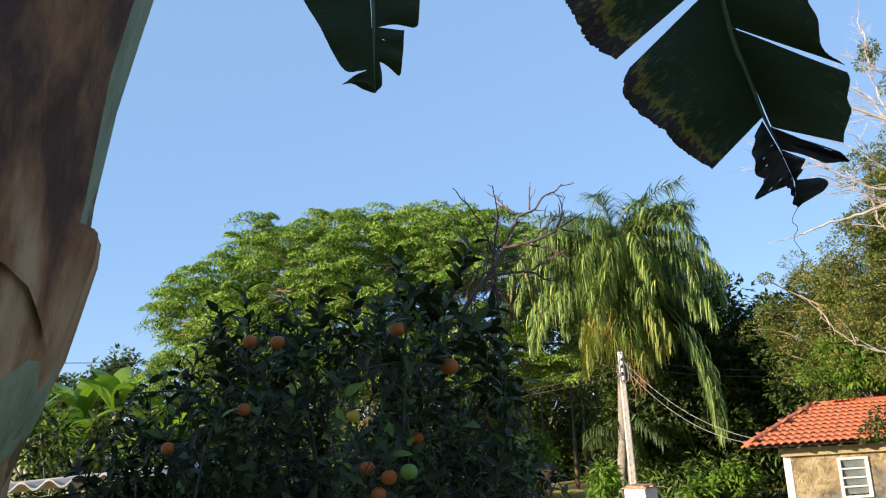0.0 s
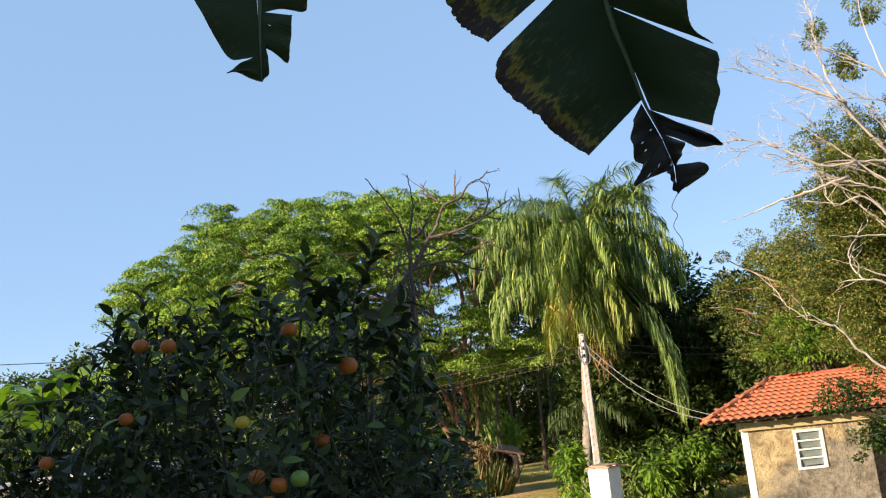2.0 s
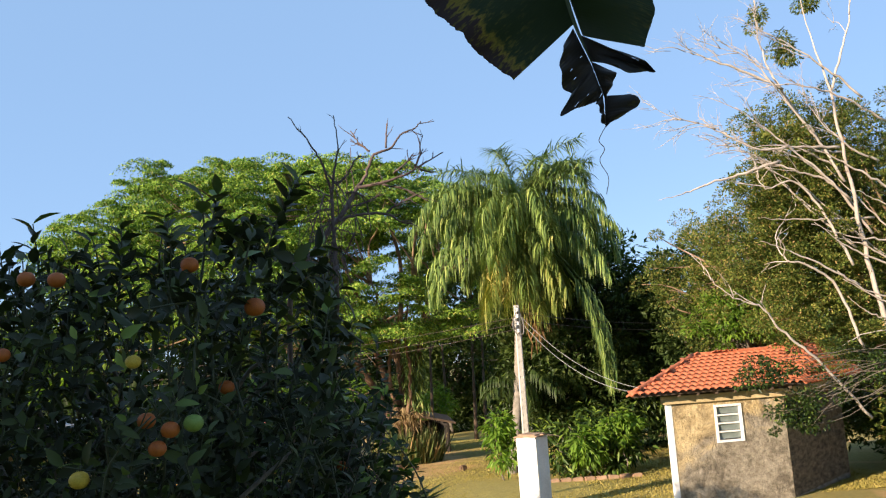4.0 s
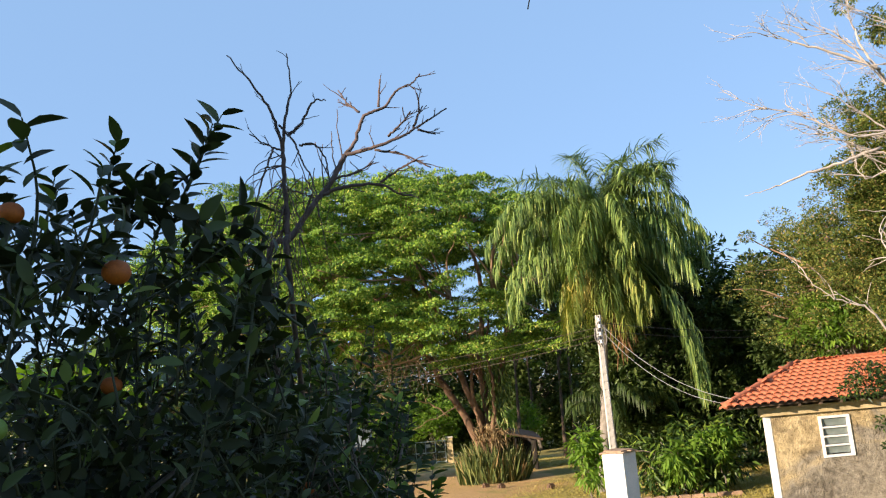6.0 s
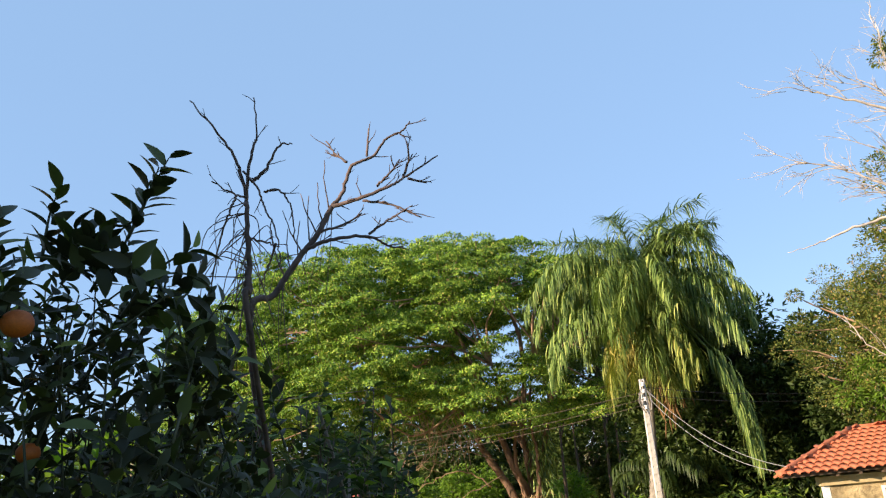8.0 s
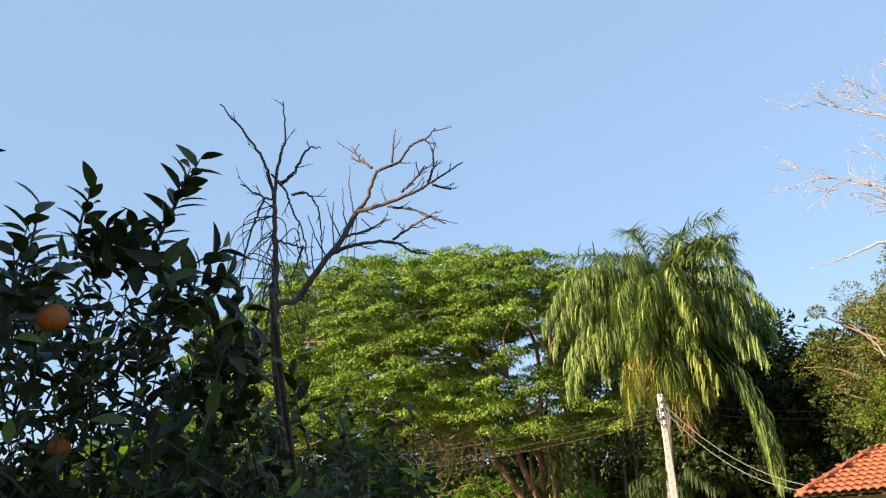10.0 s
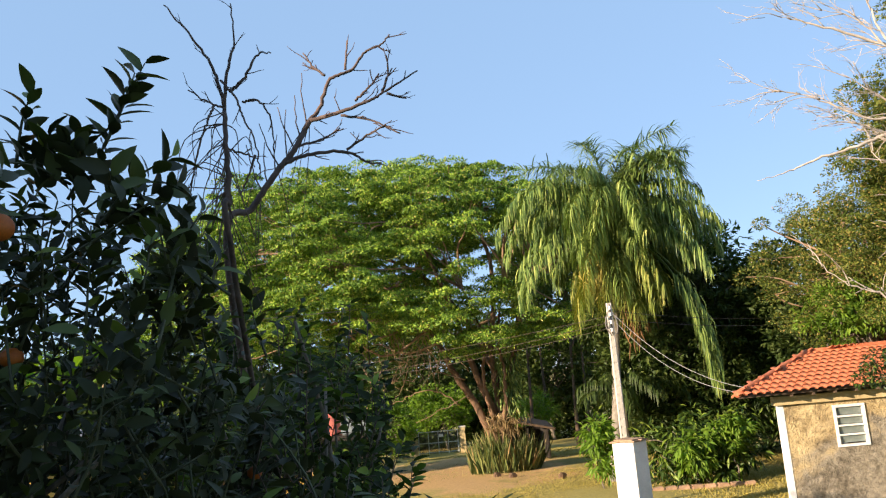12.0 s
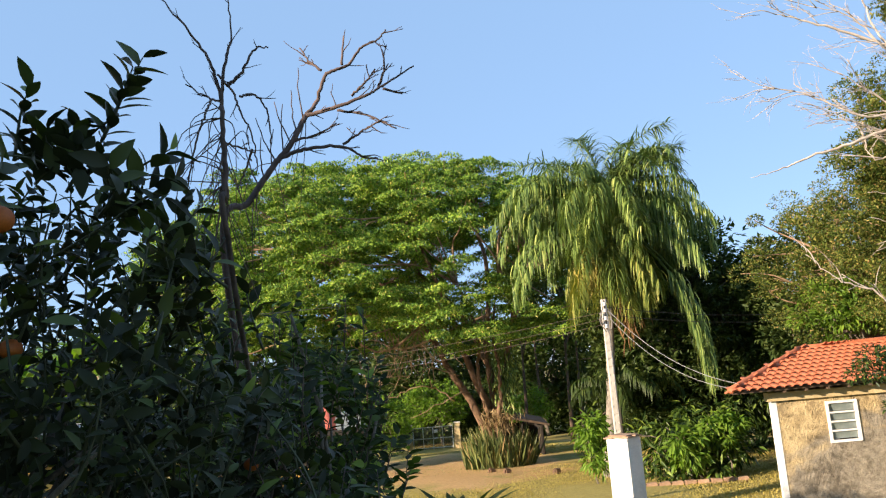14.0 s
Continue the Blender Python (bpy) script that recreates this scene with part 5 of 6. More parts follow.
leafy_tree("bush", "bright green bush behind the gate", (-6.6, 36, -1.5), (-6.9, 36, 1.2), (2.2, 1.0, 1.7), 110, 0.4, 44, 0.22, 0.05, M_BRIGHT, M_BARK_GREY, 163, trunk=0.06)
leafy_tree("bush", "sunlit bush behind the big tree", (-1.2, 33, -1.3), (-1.2, 33, 0.6), (1.5, 1.0, 1.3), 70, 0.4, 44, 0.22, 0.05, M_BRIGHT, M_BARK_GREY, 161, trunk=0.06)
leafy_tree("bush", "dark bush between the lawn and the gate", (-13.0, 19, -0.8), (-13.0, 19, 0.8), (1.1, 1.2, 1.9), 120, 0.4, 50, 0.2, 0.05, M_SHRUB, M_BARK_GREY, 162, trunk=0.06)


def gate():
    y = 33.0
    z = float(ground_z(0, y)) - 0.05
    g = thing("gate", "grey metal mesh gate with a small white sign", "gate", at=(-7.2, y, z))
    w, h = 2.45, 1.36
    for x in (-w / 2, -w / 4, 0, w / 4, w / 2):
        part("gate_bar", box_bm((0.05, 0.05, h), (x, 0, h / 2 + 0.05), 0.005), M_GATE, g)
    for k in (0.08, 0.5, 1.0):
        part("gate_rail", box_bm((w, 0.045, 0.05), (0, 0, 0.05 + h * k), 0.005), M_GATE, g)
    wires = [([(-w / 2 + i * 0.035, 0.01, 0.08), (-w / 2 + i * 0.035, 0.01, h)], (0.011,)) for i in range(70)]
    part("mesh_panel", tubes("mesh_panel", wires, 4), M_IRON, g)
    part("sign", box_bm((0.26, 0.012, 0.18), (0.18, -0.035, h * 0.85), 0.003), M_FRAME, g, "small blank white sign")
    for x in (-w / 2 - 0.24, w / 2 + 0.3):
        p = thing("gate_pillar", "square ochre gate pillar", "pillar", "gate pillars", at=(-7.2 + x, y, z))
        part("shaft", box_bm((0.36, 0.36, 1.55), (0, 0, 0.77), 0.02), M_BEIGE, p)
        part("cap", box_bm((0.44, 0.44, 0.08), (0, 0, 1.58), 0.02), M_CONCRETE, p)


gate()


def shed():
    """A low open shed, the tree's shade put into its near-black wood; its roof falls to one side."""
    s = thing("shed", "dark open shed with a low sagging lean-to roof", "shed", at=(-2.85, 22.6, -1.05))
    part("back_wall", box_bm((2.3, 0.15, 1.6), (0, 1.4, 0.8), 0.01), M_SHED, s)
    part("side_wall", box_bm((0.12, 2.4, 2.0), (-1.1, 0.1, 1.0), 0.01), M_SHED, s)
    part("side_wall", box_bm((0.12, 2.4, 1.55), (0.95, 0.1, 0.775), 0.01), M_SHED, s)
    for x, h in ((-1.05, 1.95), (0.0, 1.7), (0.92, 1.5)):
        part("post", box_bm((0.1, 0.1, h), (x, -1.15, h / 2), 0.008), M_SHED, s)
    r = part("roof", box_bm((2.6, 3.1, 0.07), (0, 0, 0), 0.01), M_SHED, s, "sagging dark roof sheet")
    r.matrix_local = pose(0.02, 0.1, 1.98, 3, 14, 0)
    e = part("eave_board", box_bm((2.6, 0.04, 0.1), (0, 0, 0), 0.008), M_DARKWOOD, s, "brown eave board")
    e.matrix_local = pose(0.02, -1.48, 1.9, 3, 14, 0)


shed()
fp = thing("far_pole", "white painted pole far behind the lawn", "pole", at=(1.05, 40, -1.7))
part("shaft", tubes("shaft", [([(0, 0, -0.2), (-0.05, 0, 4.4)], (0.17, 0.14))], 10), M_WHITE, fp)

# kerb stones along the bush bed, and blocks on the lawn
rng_k = random.Random(9)
for k in range(9):
    x = -1.3 + k * 0.36
    bm = box_bm((0.34, 0.2, 0.16), (0, 0, 0), 0.03)
    s = part("kerb_stone", bm, M_STONE)
    s.matrix_world = pose(x, 6.55 - 0.03 * k, float(ground_z(x, 6.5)) + 0.03, rng_k.uniform(-6, 6), rng_k.uniform(-6, 6), rng_k.uniform(-9, 9))
    tagged(s, "rough brown kerb stone along the bush bed", "stone", "kerb stones")
for x, y in ((-4.35, 14.2), (-2.7, 12.6), (-4.9, 14.9)):
    s = part("stone", box_bm((0.3, 0.22, 0.22), (0, 0, 0), 0.05), M_BARK)
    s.matrix_world = pose(x, y, float(ground_z(x, y)) + 0.05, 8, 5, 30)
    tagged(s, "small brown stone lying on the lawn", "stone", "lawn stones")

# ---- left side: ochre hut, banana grove, shrubs ----


def hut():
    h = thing("hut", "low ochre-walled hut with a wavy grey roof", "hut", at=(-12.0, -9.4, 0.5))
    part("wall", box_bm((3.6, 2.4, 2.6), (0, 1.3, 1.1), 0.02), M_YELLOW, h)
    u = np.linspace(-2.0, 2.0, 160)
    v = np.array([-0.35, 2.9])
    U, W = np.meshgrid(u, v, indexing="ij")
    zz = 2.66 + 0.035 * np.cos(U * 2 * np.pi / 0.235) + U * 0.045 - W * 0.03
    V = np.concatenate([np.stack([U, W, zz], -1).reshape(-1, 3), np.stack([U, W, zz - 0.02], -1).reshape(-1, 3)])
    n = len(u)
    i = np.arange(n - 1)
    top = np.stack([2 * i, 2 * i + 2, 2 * i + 3, 2 * i + 1], 1)
    low = top[:, ::-1] + 2 * n
    front = np.stack([2 * i, 2 * i + 2 * n, 2 * i + 2 + 2 * n, 2 * i + 2], 1)
    part("roof", mesh_np("roof", V, [np.concatenate([top, low, front])], True), M_FIBRE, h, "weathered wavy fibre cement roof")


hut()


def banana_grove():
    rng = np.random.default_rng(61)
    spots = ((-21.1, 17.3, 6.5), (-23.0, 18.4, 6.1), (-20.0, 19.2, 5.6), (-24.7, 17.3, 5.8), (-18.6, 16.7, 4.7), (-26.1, 19.5, 5.8), (-22.2, 15.9, 5.0), (-19.4, 15.6, 4.2))
    for x, y, top in spots:
        z0 = float(ground_z(x, y))
        t = thing("banana_plant", "sunlit banana plant with broad torn leaves", "plant", "banana grove")
        part("stem", tubes("stem", [([(x, y, z0 - 0.1), (x + 0.05, y, top - 2.0)], (0.18, 0.1))], 10), M_STEM, t)
        for k in range(8):
            az = k * 0.8 + rng.uniform(-0.3, 0.3)
            el = rng.uniform(0.5, 1.45)
            out = np.array([math.cos(az), math.sin(az), 0])
            n = 9
            s = np.linspace(0, 1, n)
            ang = el - 1.5 * s**1.5
            p = np.concatenate([[[0, 0]], np.cumsum(np.stack([np.cos(ang), np.sin(ang)], 1)[:-1] * 3.1 / n, 0)])
            mid = np.array((x + 0.05, y, top - 2.05)) + out * p[:, :1] + np.array([0, 0, 1]) * p[:, 1:]
            side = np.array([-out[1], out[0], 0])
            w = 0.42 * np.sin(np.clip(s * 0.97 + 0.03, 0, 1) * np.pi) ** 0.6
            V = np.stack([mid - side * w[:, None] - [0, 0, 0.05], mid, mid + side * w[:, None] - [0, 0, 0.05]], 1)
            i = np.arange(n - 1)[:, None] * 3
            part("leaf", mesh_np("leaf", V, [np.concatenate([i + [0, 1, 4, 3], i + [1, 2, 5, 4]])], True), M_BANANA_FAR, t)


banana_grove()
leafy_tree("bush", "tangled sunlit shrub beside the hut", (-12.6, -5.6, 0.6), (-12.6, -5.6, 2.4), (2.2, 1.0, 1.3), 110, 0.4, 44, 0.18, 0.03, M_SHRUB, M_BARK_GREY, 170, trunk=0.05, droop=0.3)
leafy_tree("bush", "green shrub behind the orange tree", (-9.8, -6.5, 0.7), (-9.8, -6.5, 2.3), (1.7, 1.0, 1.4), 110, 0.36, 44, 0.16, 0.03, M_SHRUB, M_BARK_GREY, 171, trunk=0.05)
u = np.linspace(0, 1, 30)[:, None]
wire = part("overhead_wire", tubes("overhead_wire", [((1 - u) * np.array((-30, -6, 6.6)) + u * np.array((-9, 12, 6.1)) - np.array([0, 0, 1]) * 0.8 * 4 * u * (1 - u), (0.012,))], 5), M_WIRE)
tagged(wire, "thin dark overhead wire against the sky", "wire")

# ---- the orange tree ----


RIPE, UNRIPE, HALF = "ripe orange hanging among dark leaves", "unripe green orange hanging on the tree", "half-ripe yellow fruit hanging on the tree"
FRUITS = [
    ((-7.60, -14.79, 3.83), 0.029, M_ORANGE, RIPE), ((-8.0, -14.6, 3.84), 0.03, M_ORANGE, RIPE), ((-7.92, -14.64, 3.83), 0.03, M_ORANGE, RIPE),
    ((-7.68, -14.84, 3.51), 0.028, M_ORANGE, RIPE), ((-7.63, -14.86, 3.49), 0.028, M_ORANGE, RIPE), ((-7.655, -14.86, 3.455), 0.027, M_ORANGE, RIPE), ((-7.585, -14.86, 3.5), 0.03, M_GREENFRUIT, UNRIPE), ((-7.71, -14.82, 3.63), 0.024, M_YELLOWFRUIT, HALF),
    ((-7.57, -14.48, 3.56), 0.03, M_ORANGE, RIPE), ((-7.475, -14.695, 3.74), 0.036, M_ORANGE, RIPE), ((-7.97, -14.8, 3.66), 0.024, M_ORANGE, RIPE), ((-8.16, -14.76, 3.58), 0.024, M_ORANGE, RIPE), ((-7.29, -13.95, 3.28), 0.027, M_ORANGE, RIPE), ((-7.82, -14.8, 3.4), 0.03, M_YELLOWFRUIT, HALF),
]


def orange_tree():
    """A low orange tree: twigs all over the crown, each with its leaves, and upright shoots on top."""
    rng = np.random.default_rng(71)
    t = thing("orange_tree", "dense shaded orange tree with glossy dark leaves", "tree")
    base = np.array((-8.1, -13.9, 1.5))
    c, r = np.array((-7.86, -14.1, 2.95)), np.array((0.72, 0.6, 1.0))
    heart = c + (0, 0, -0.25)
    part("trunk", tubes("trunk", [(curve_pts([base + (0, 0, -0.2), base + (0.05, 0, 0.5), heart], 6), (0.08, 0.06, 0.045))], 9), M_BARK_GREY, t)
    n = 2700
    d = rand_dirs(rng, n * 2)
    d = d[d[:, 2] > -0.75][:n]
    lump = np.array([noise.noise(Vector(v * 2.4)) for v in d])
    full = 1 / (np.abs(d) ** 3.4).sum(1) ** (1 / 3.4)
    tip = c + d * r * (full * (1 + 0.12 * lump) * (1 - 0.4 * rng.uniform(0, 1, len(d)) ** 1.7))[:, None]
    gap = np.array([noise.noise(Vector((v[0] * 3.4, 2.0, v[2] * 3.4))) for v in tip])
    fine = np.array([noise.noise(Vector(v * 5.5)) for v in tip])
    # the crown is open in one place, where the sky shows through
    a, way = np.array((-7.36, -14.8, 3.64)), unit(np.array((-0.517, 1.0, 0.178)))
    off = (tip - a) - ((tip - a) @ way)[:, None] * way
    opened = np.linalg.norm(off * [1, 1, 1.2], axis=1) < 0.12
    thin = (tip[:, 2] > 3.5) & (tip[:, 1] > c[1] - 0.15) & (rng.random(len(tip)) < 0.6)
    tip = tip[(gap < 0.2) & (fine < 0.25) & ~opened & ~thin]
    # fuller towards the dead stems
    more = np.array((-7.48, -14.28, 3.62)) + rng.uniform(-1, 1, (80, 3)) * [0.19, 0.26, 0.3]
    tip = np.concatenate([tip, more])
    fr = np.array([f[0] for f in FRUITS])
    near = np.linalg.norm(tip[:, None] - fr[None] - [-0.02, 0.03, 0], axis=2).min(1)
    tip = np.concatenate([tip[near > 0.06], fr + rng.normal(0, 0.03, fr.shape) + [0.02, 0.03, 0.04], fr + rng.normal(0, 0.02, fr.shape) + [-0.03, -0.01, 0.05]])
    twigs, P, D, N, L = [], [], [], [], []

    def leafy_twig(a, e, m, lo, hi, r0=0.0032, first=0.15):
        way = unit(e - a)
        twigs.append((curve_pts([a, (a + e) / 2 + rng.normal(0, 0.015, 3), e], 4), (r0, 0.0014)))
        turn = rng.uniform(0, 6.28)
        x = unit(np.cross(way, (0.3, 0.5, 0.8)))
        y = np.cross(way, x)
        for k, s in enumerate(np.linspace(first, 1, m)):
            ang = turn + k * 2.4 + rng.normal(0, 0.3)
            side = x * math.cos(ang) + y * math.sin(ang)
            P.append(a + (e - a) * s)
            D.append(side * rng.uniform(0.5, 1.0) + way * rng.uniform(0.4, 0.9))
            N.append(way + rng.normal(0, 0.3, 3))
            L.append(rng.uniform(lo, hi))

    for e in tip:
        way = unit(unit(e - heart) + [0, 0, 0.3] + rng.normal(0, 0.5, 3))
        leafy_twig(e - way * rng.uniform(0.18, 0.32), e, int(rng.integers(11, 16)), 0.028, 0.058)
    # upright shoots that stand out of the top: foot and tip
    shoots = (
        ((-7.49, -14.38, 3.86), (-7.372, -14.37, 4.128)), ((-7.45, -14.38, 3.96), (-7.392, -14.37, 4.11)), ((-7.45, -14.4, 3.8), (-7.32, -14.38, 3.93)), ((-7.46, -14.38, 3.82), (-7.315, -14.37, 3.875)), ((-7.62, -14.38, 3.93), (-7.597, -14.37, 4.08)), ((-7.58, -14.38, 3.88), (-7.56, -14.37, 4.0)), ((-7.52, -14.38, 3.86), (-7.5, -14.37, 4.01)),
        ((-7.6, -14.74, 3.72), (-7.565, -14.83, 3.97)), ((-7.62, -14.72, 3.7), (-7.64, -14.8, 3.93)), ((-7.56, -14.7, 3.7), (-7.47, -14.76, 3.9)),
        ((-7.85, -14.4, 3.8), (-7.84, -14.4, 4.0)), ((-8.05, -14.4, 3.75), (-8.06, -14.4, 4.01)), ((-8.1, -14.42, 3.7), (-8.14, -14.4, 3.95)), ((-7.95, -14.3, 3.75), (-7.93, -14.35, 3.98)), ((-7.75, -14.3, 3.8), (-7.74, -14.35, 4.02)),
        ((-7.4, -14.35, 3.6), (-7.27, -14.36, 3.82)), ((-7.38, -14.35, 3.5), (-7.24, -14.36, 3.72)))
    for a, e in shoots:
        a, e = np.array(a), np.array(e)
        leafy_twig(a, e, 15, 0.045, 0.072, 0.0042, 0.05)
        p = a + (e - a) * rng.uniform(0.0, 0.3)
        leafy_twig(p, p + unit(e - a + rng.normal(0, 0.16, 3)) * rng.uniform(0.1, 0.17), 8, 0.045, 0.07)
    # the fruit hang outside the leaves
    P, D, N, L = (np.array(v) for v in (P, D, N, L))
    free = np.ones(len(P), bool)
    for f in fr:
        out = unit(np.array((-7.05, -16.1, 3.5)) - f)
        run = (P - f) @ out
        free &= ~((run > -0.02) & (run < 0.2) & (np.linalg.norm(P - f - run[:, None] * out, axis=1) < 0.034))
    P, D, N, L = P[free], D[free], N[free], L[free]
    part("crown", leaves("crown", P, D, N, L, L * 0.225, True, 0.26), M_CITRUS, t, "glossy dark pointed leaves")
    part("twig_spray", tubes("twig_spray", twigs, 4), M_GREENTWIG, t)
    ends = tip[rng.choice(len(tip), 60, replace=False)]
    part("limb_frame", tubes("limb_frame", limb_lines(rng, [heart + rng.normal(0, 0.06, 3)] * 60, heart + (ends - heart) * 0.85, 0.016, 0.005), 5), M_BARK_GREY, t)
    return t


orange_tree()


def fruit(at, r, material, label):
    r = r * 0.66
    bm = bmesh.new()
    bmesh.ops.create_icosphere(bm, subdivisions=3, radius=r)
    for v in bm.verts:
        v.co.z *= 0.93 - 0.05 * (abs(v.co.z) / r) ** 6
    ob = part("orange", from_bm("orange", bm, True), material)
    ob.location = at
    tagged(ob, label, "fruit", "oranges on the tree")
    part("stalk", tubes("stalk", [([(0, 0, r * 0.84), (0.003, 0.004, r + 0.012)], (0.0018, 0.0014))], 5), M_GREENTWIG, ob)


for at, r, m, lab in FRUITS:
    fruit(at, r, m, lab)


def dead_branches():
    """Two dead stems that stand out of the orange tree."""
    rng = np.random.default_rng(81)
    for name, mat, label, y, main, r, nsub, reach in (
        ("dead_stem", M_TWIG, "dark dead stem with bare crooked twigs", -14.11, [
            [(-7.33, 3.0), (-7.285, 3.796), (-7.283, 3.901), (-7.285, 4.009), (-7.287, 4.113)],
            [(-7.287, 4.113), (-7.277, 4.189), (-7.264, 4.259), (-7.26, 4.288), (-7.27, 4.396)],
            [(-7.287, 4.127), (-7.308, 4.22), (-7.357, 4.303), (-7.412, 4.376)],
            [(-7.273, 4.161), (-7.239, 4.186), (-7.202, 4.244), (-7.17, 4.244)],
            [(-7.293, 4.19), (-7.254, 4.138), (-7.236, 4.081), (-7.208, 4.023), (-7.201, 3.955)],
            [(-7.287, 4.122), (-7.327, 4.144), (-7.368, 4.171)],
            [(-7.285, 4.023), (-7.245, 4.013), (-7.213, 3.996)],
            [(-7.244, 4.134), (-7.204, 4.127), (-7.177, 4.083), (-7.171, 4.0)],
            [(-7.31, 4.129), (-7.325, 4.081), (-7.351, 4.015), (-7.37, 3.922), (-7.387, 3.843)],
            [(-7.22, 4.004), (-7.248, 3.952), (-7.262, 3.913)]], 0.0075, 30, 0.05),
        ("pale_dead_branch", M_TWIG_PALE, "pale dead branch with a fan of fine twigs", -13.5, [
            [(-7.5, 3.0), (-7.454, 3.895), (-7.376, 4.022), (-7.305, 4.117), (-7.24, 4.194), (-7.181, 4.292)],
            [(-7.181, 4.292), (-7.148, 4.336), (-7.107, 4.422), (-7.04, 4.452), (-6.992, 4.51), (-6.94, 4.53), (-6.91, 4.561)],
            [(-7.181, 4.292), (-7.081, 4.302), (-6.989, 4.333), (-6.933, 4.366), (-6.829, 4.424)],
            [(-7.268, 4.159), (-7.178, 4.18), (-7.071, 4.18), (-7.01, 4.153), (-6.966, 4.144)],
            [(-7.081, 4.302), (-6.99, 4.276), (-6.898, 4.222)],
            [(-7.07, 4.189), (-7.005, 4.23), (-6.941, 4.253)],
            [(-6.933, 4.362), (-6.871, 4.347)],
            [(-7.124, 4.439), (-7.162, 4.481), (-7.196, 4.538)],
            [(-7.058, 4.453), (-7.048, 4.559)],
            [(-7.221, 4.211), (-7.148, 4.237), (-7.089, 4.269)],
            [(-7.034, 4.346), (-6.986, 4.38), (-6.951, 4.419)],
            [(-6.946, 4.367), (-6.924, 4.423), (-6.925, 4.481)]], 0.0115, 70, 0.07)):
        t = thing(name, label, "dead branch")
        lines = []
        for k, m in enumerate(main):
            deep = np.cumsum(rng.normal(0, 0.012, len(m))) * (k > 0)
            p = np.array([(x, y + d, z) for (x, z), d in zip(m, deep)])
            p[0, 1] = y if k else y + 0.6
            lines.append((curve_pts(p, 8, 0.0012, rng), (r, r * 0.75) if k == 0 else (r * (0.62 if k < 4 else 0.4), r * 0.2)))
        part("stem", tubes("stem", lines, 7), mat, t)
        sub = []

        def twig(p, d, ln, rr, depth):
            d = unit(d + [0, 0, 0.08])
            q = p + d * ln
            mid = (p + q) / 2 + rng.normal(0, 0.05, 3) * ln
            sub.append((curve_pts([p, mid, q], 4), (rr, rr * 0.5)))
            for _ in range(depth):
                twig(p + (q - p) * rng.uniform(0.35, 0.95), d + rng.normal(0, 0.38, 3), ln * rng.uniform(0.4, 0.7), rr * 0.62, depth - 1)

        for pts, _r in lines[1:]:
            for k in range(3, len(pts) - 1, max(2, len(pts) * (len(lines) - 1) // nsub)):
                d = unit(pts[k + 1] - pts[k - 1])
                twig(pts[k], d + rng.normal(0, 0.5, 3) * [1, 0.6, 1], rng.uniform(0.4, 1.0) * reach, r * 0.2, 1)
        if reach > 0.06:
            # straight rods that rise from the leaning limb
            for k in np.linspace(0.52, 0.98, 8):
                p = lines[0][0][int(k * (len(lines[0][0]) - 1))]
                q = p + np.array([rng.uniform(-0.06, 0.01), rng.uniform(-0.02, 0.02), rng.uniform(0.1, 0.2)])
                sub.append((curve_pts([p, (p + q) / 2 + [-0.006, 0, 0], q], 4, 0.0012, rng), (0.0026, 0.0013)))
        # dry grass-like threads that hang from the fork
        for _ in range(44 if reach < 0.06 else 10):
            p = lines[0][0][int(rng.integers(18, len(lines[0][0])))]
            q = p + np.array([rng.uniform(-0.13, 0.06), rng.uniform(-0.05, 0.05), rng.uniform(-0.32, 0.02)])
            sub.append((curve_pts([p, (p + q) / 2 + [rng.uniform(-0.04, 0.02), 0, rng.uniform(0.0, 0.07)], q], 5), (0.0016, 0.0008)))
        part("twig_spray", tubes("twig_spray", sub, 4), mat, t)


dead_branches()


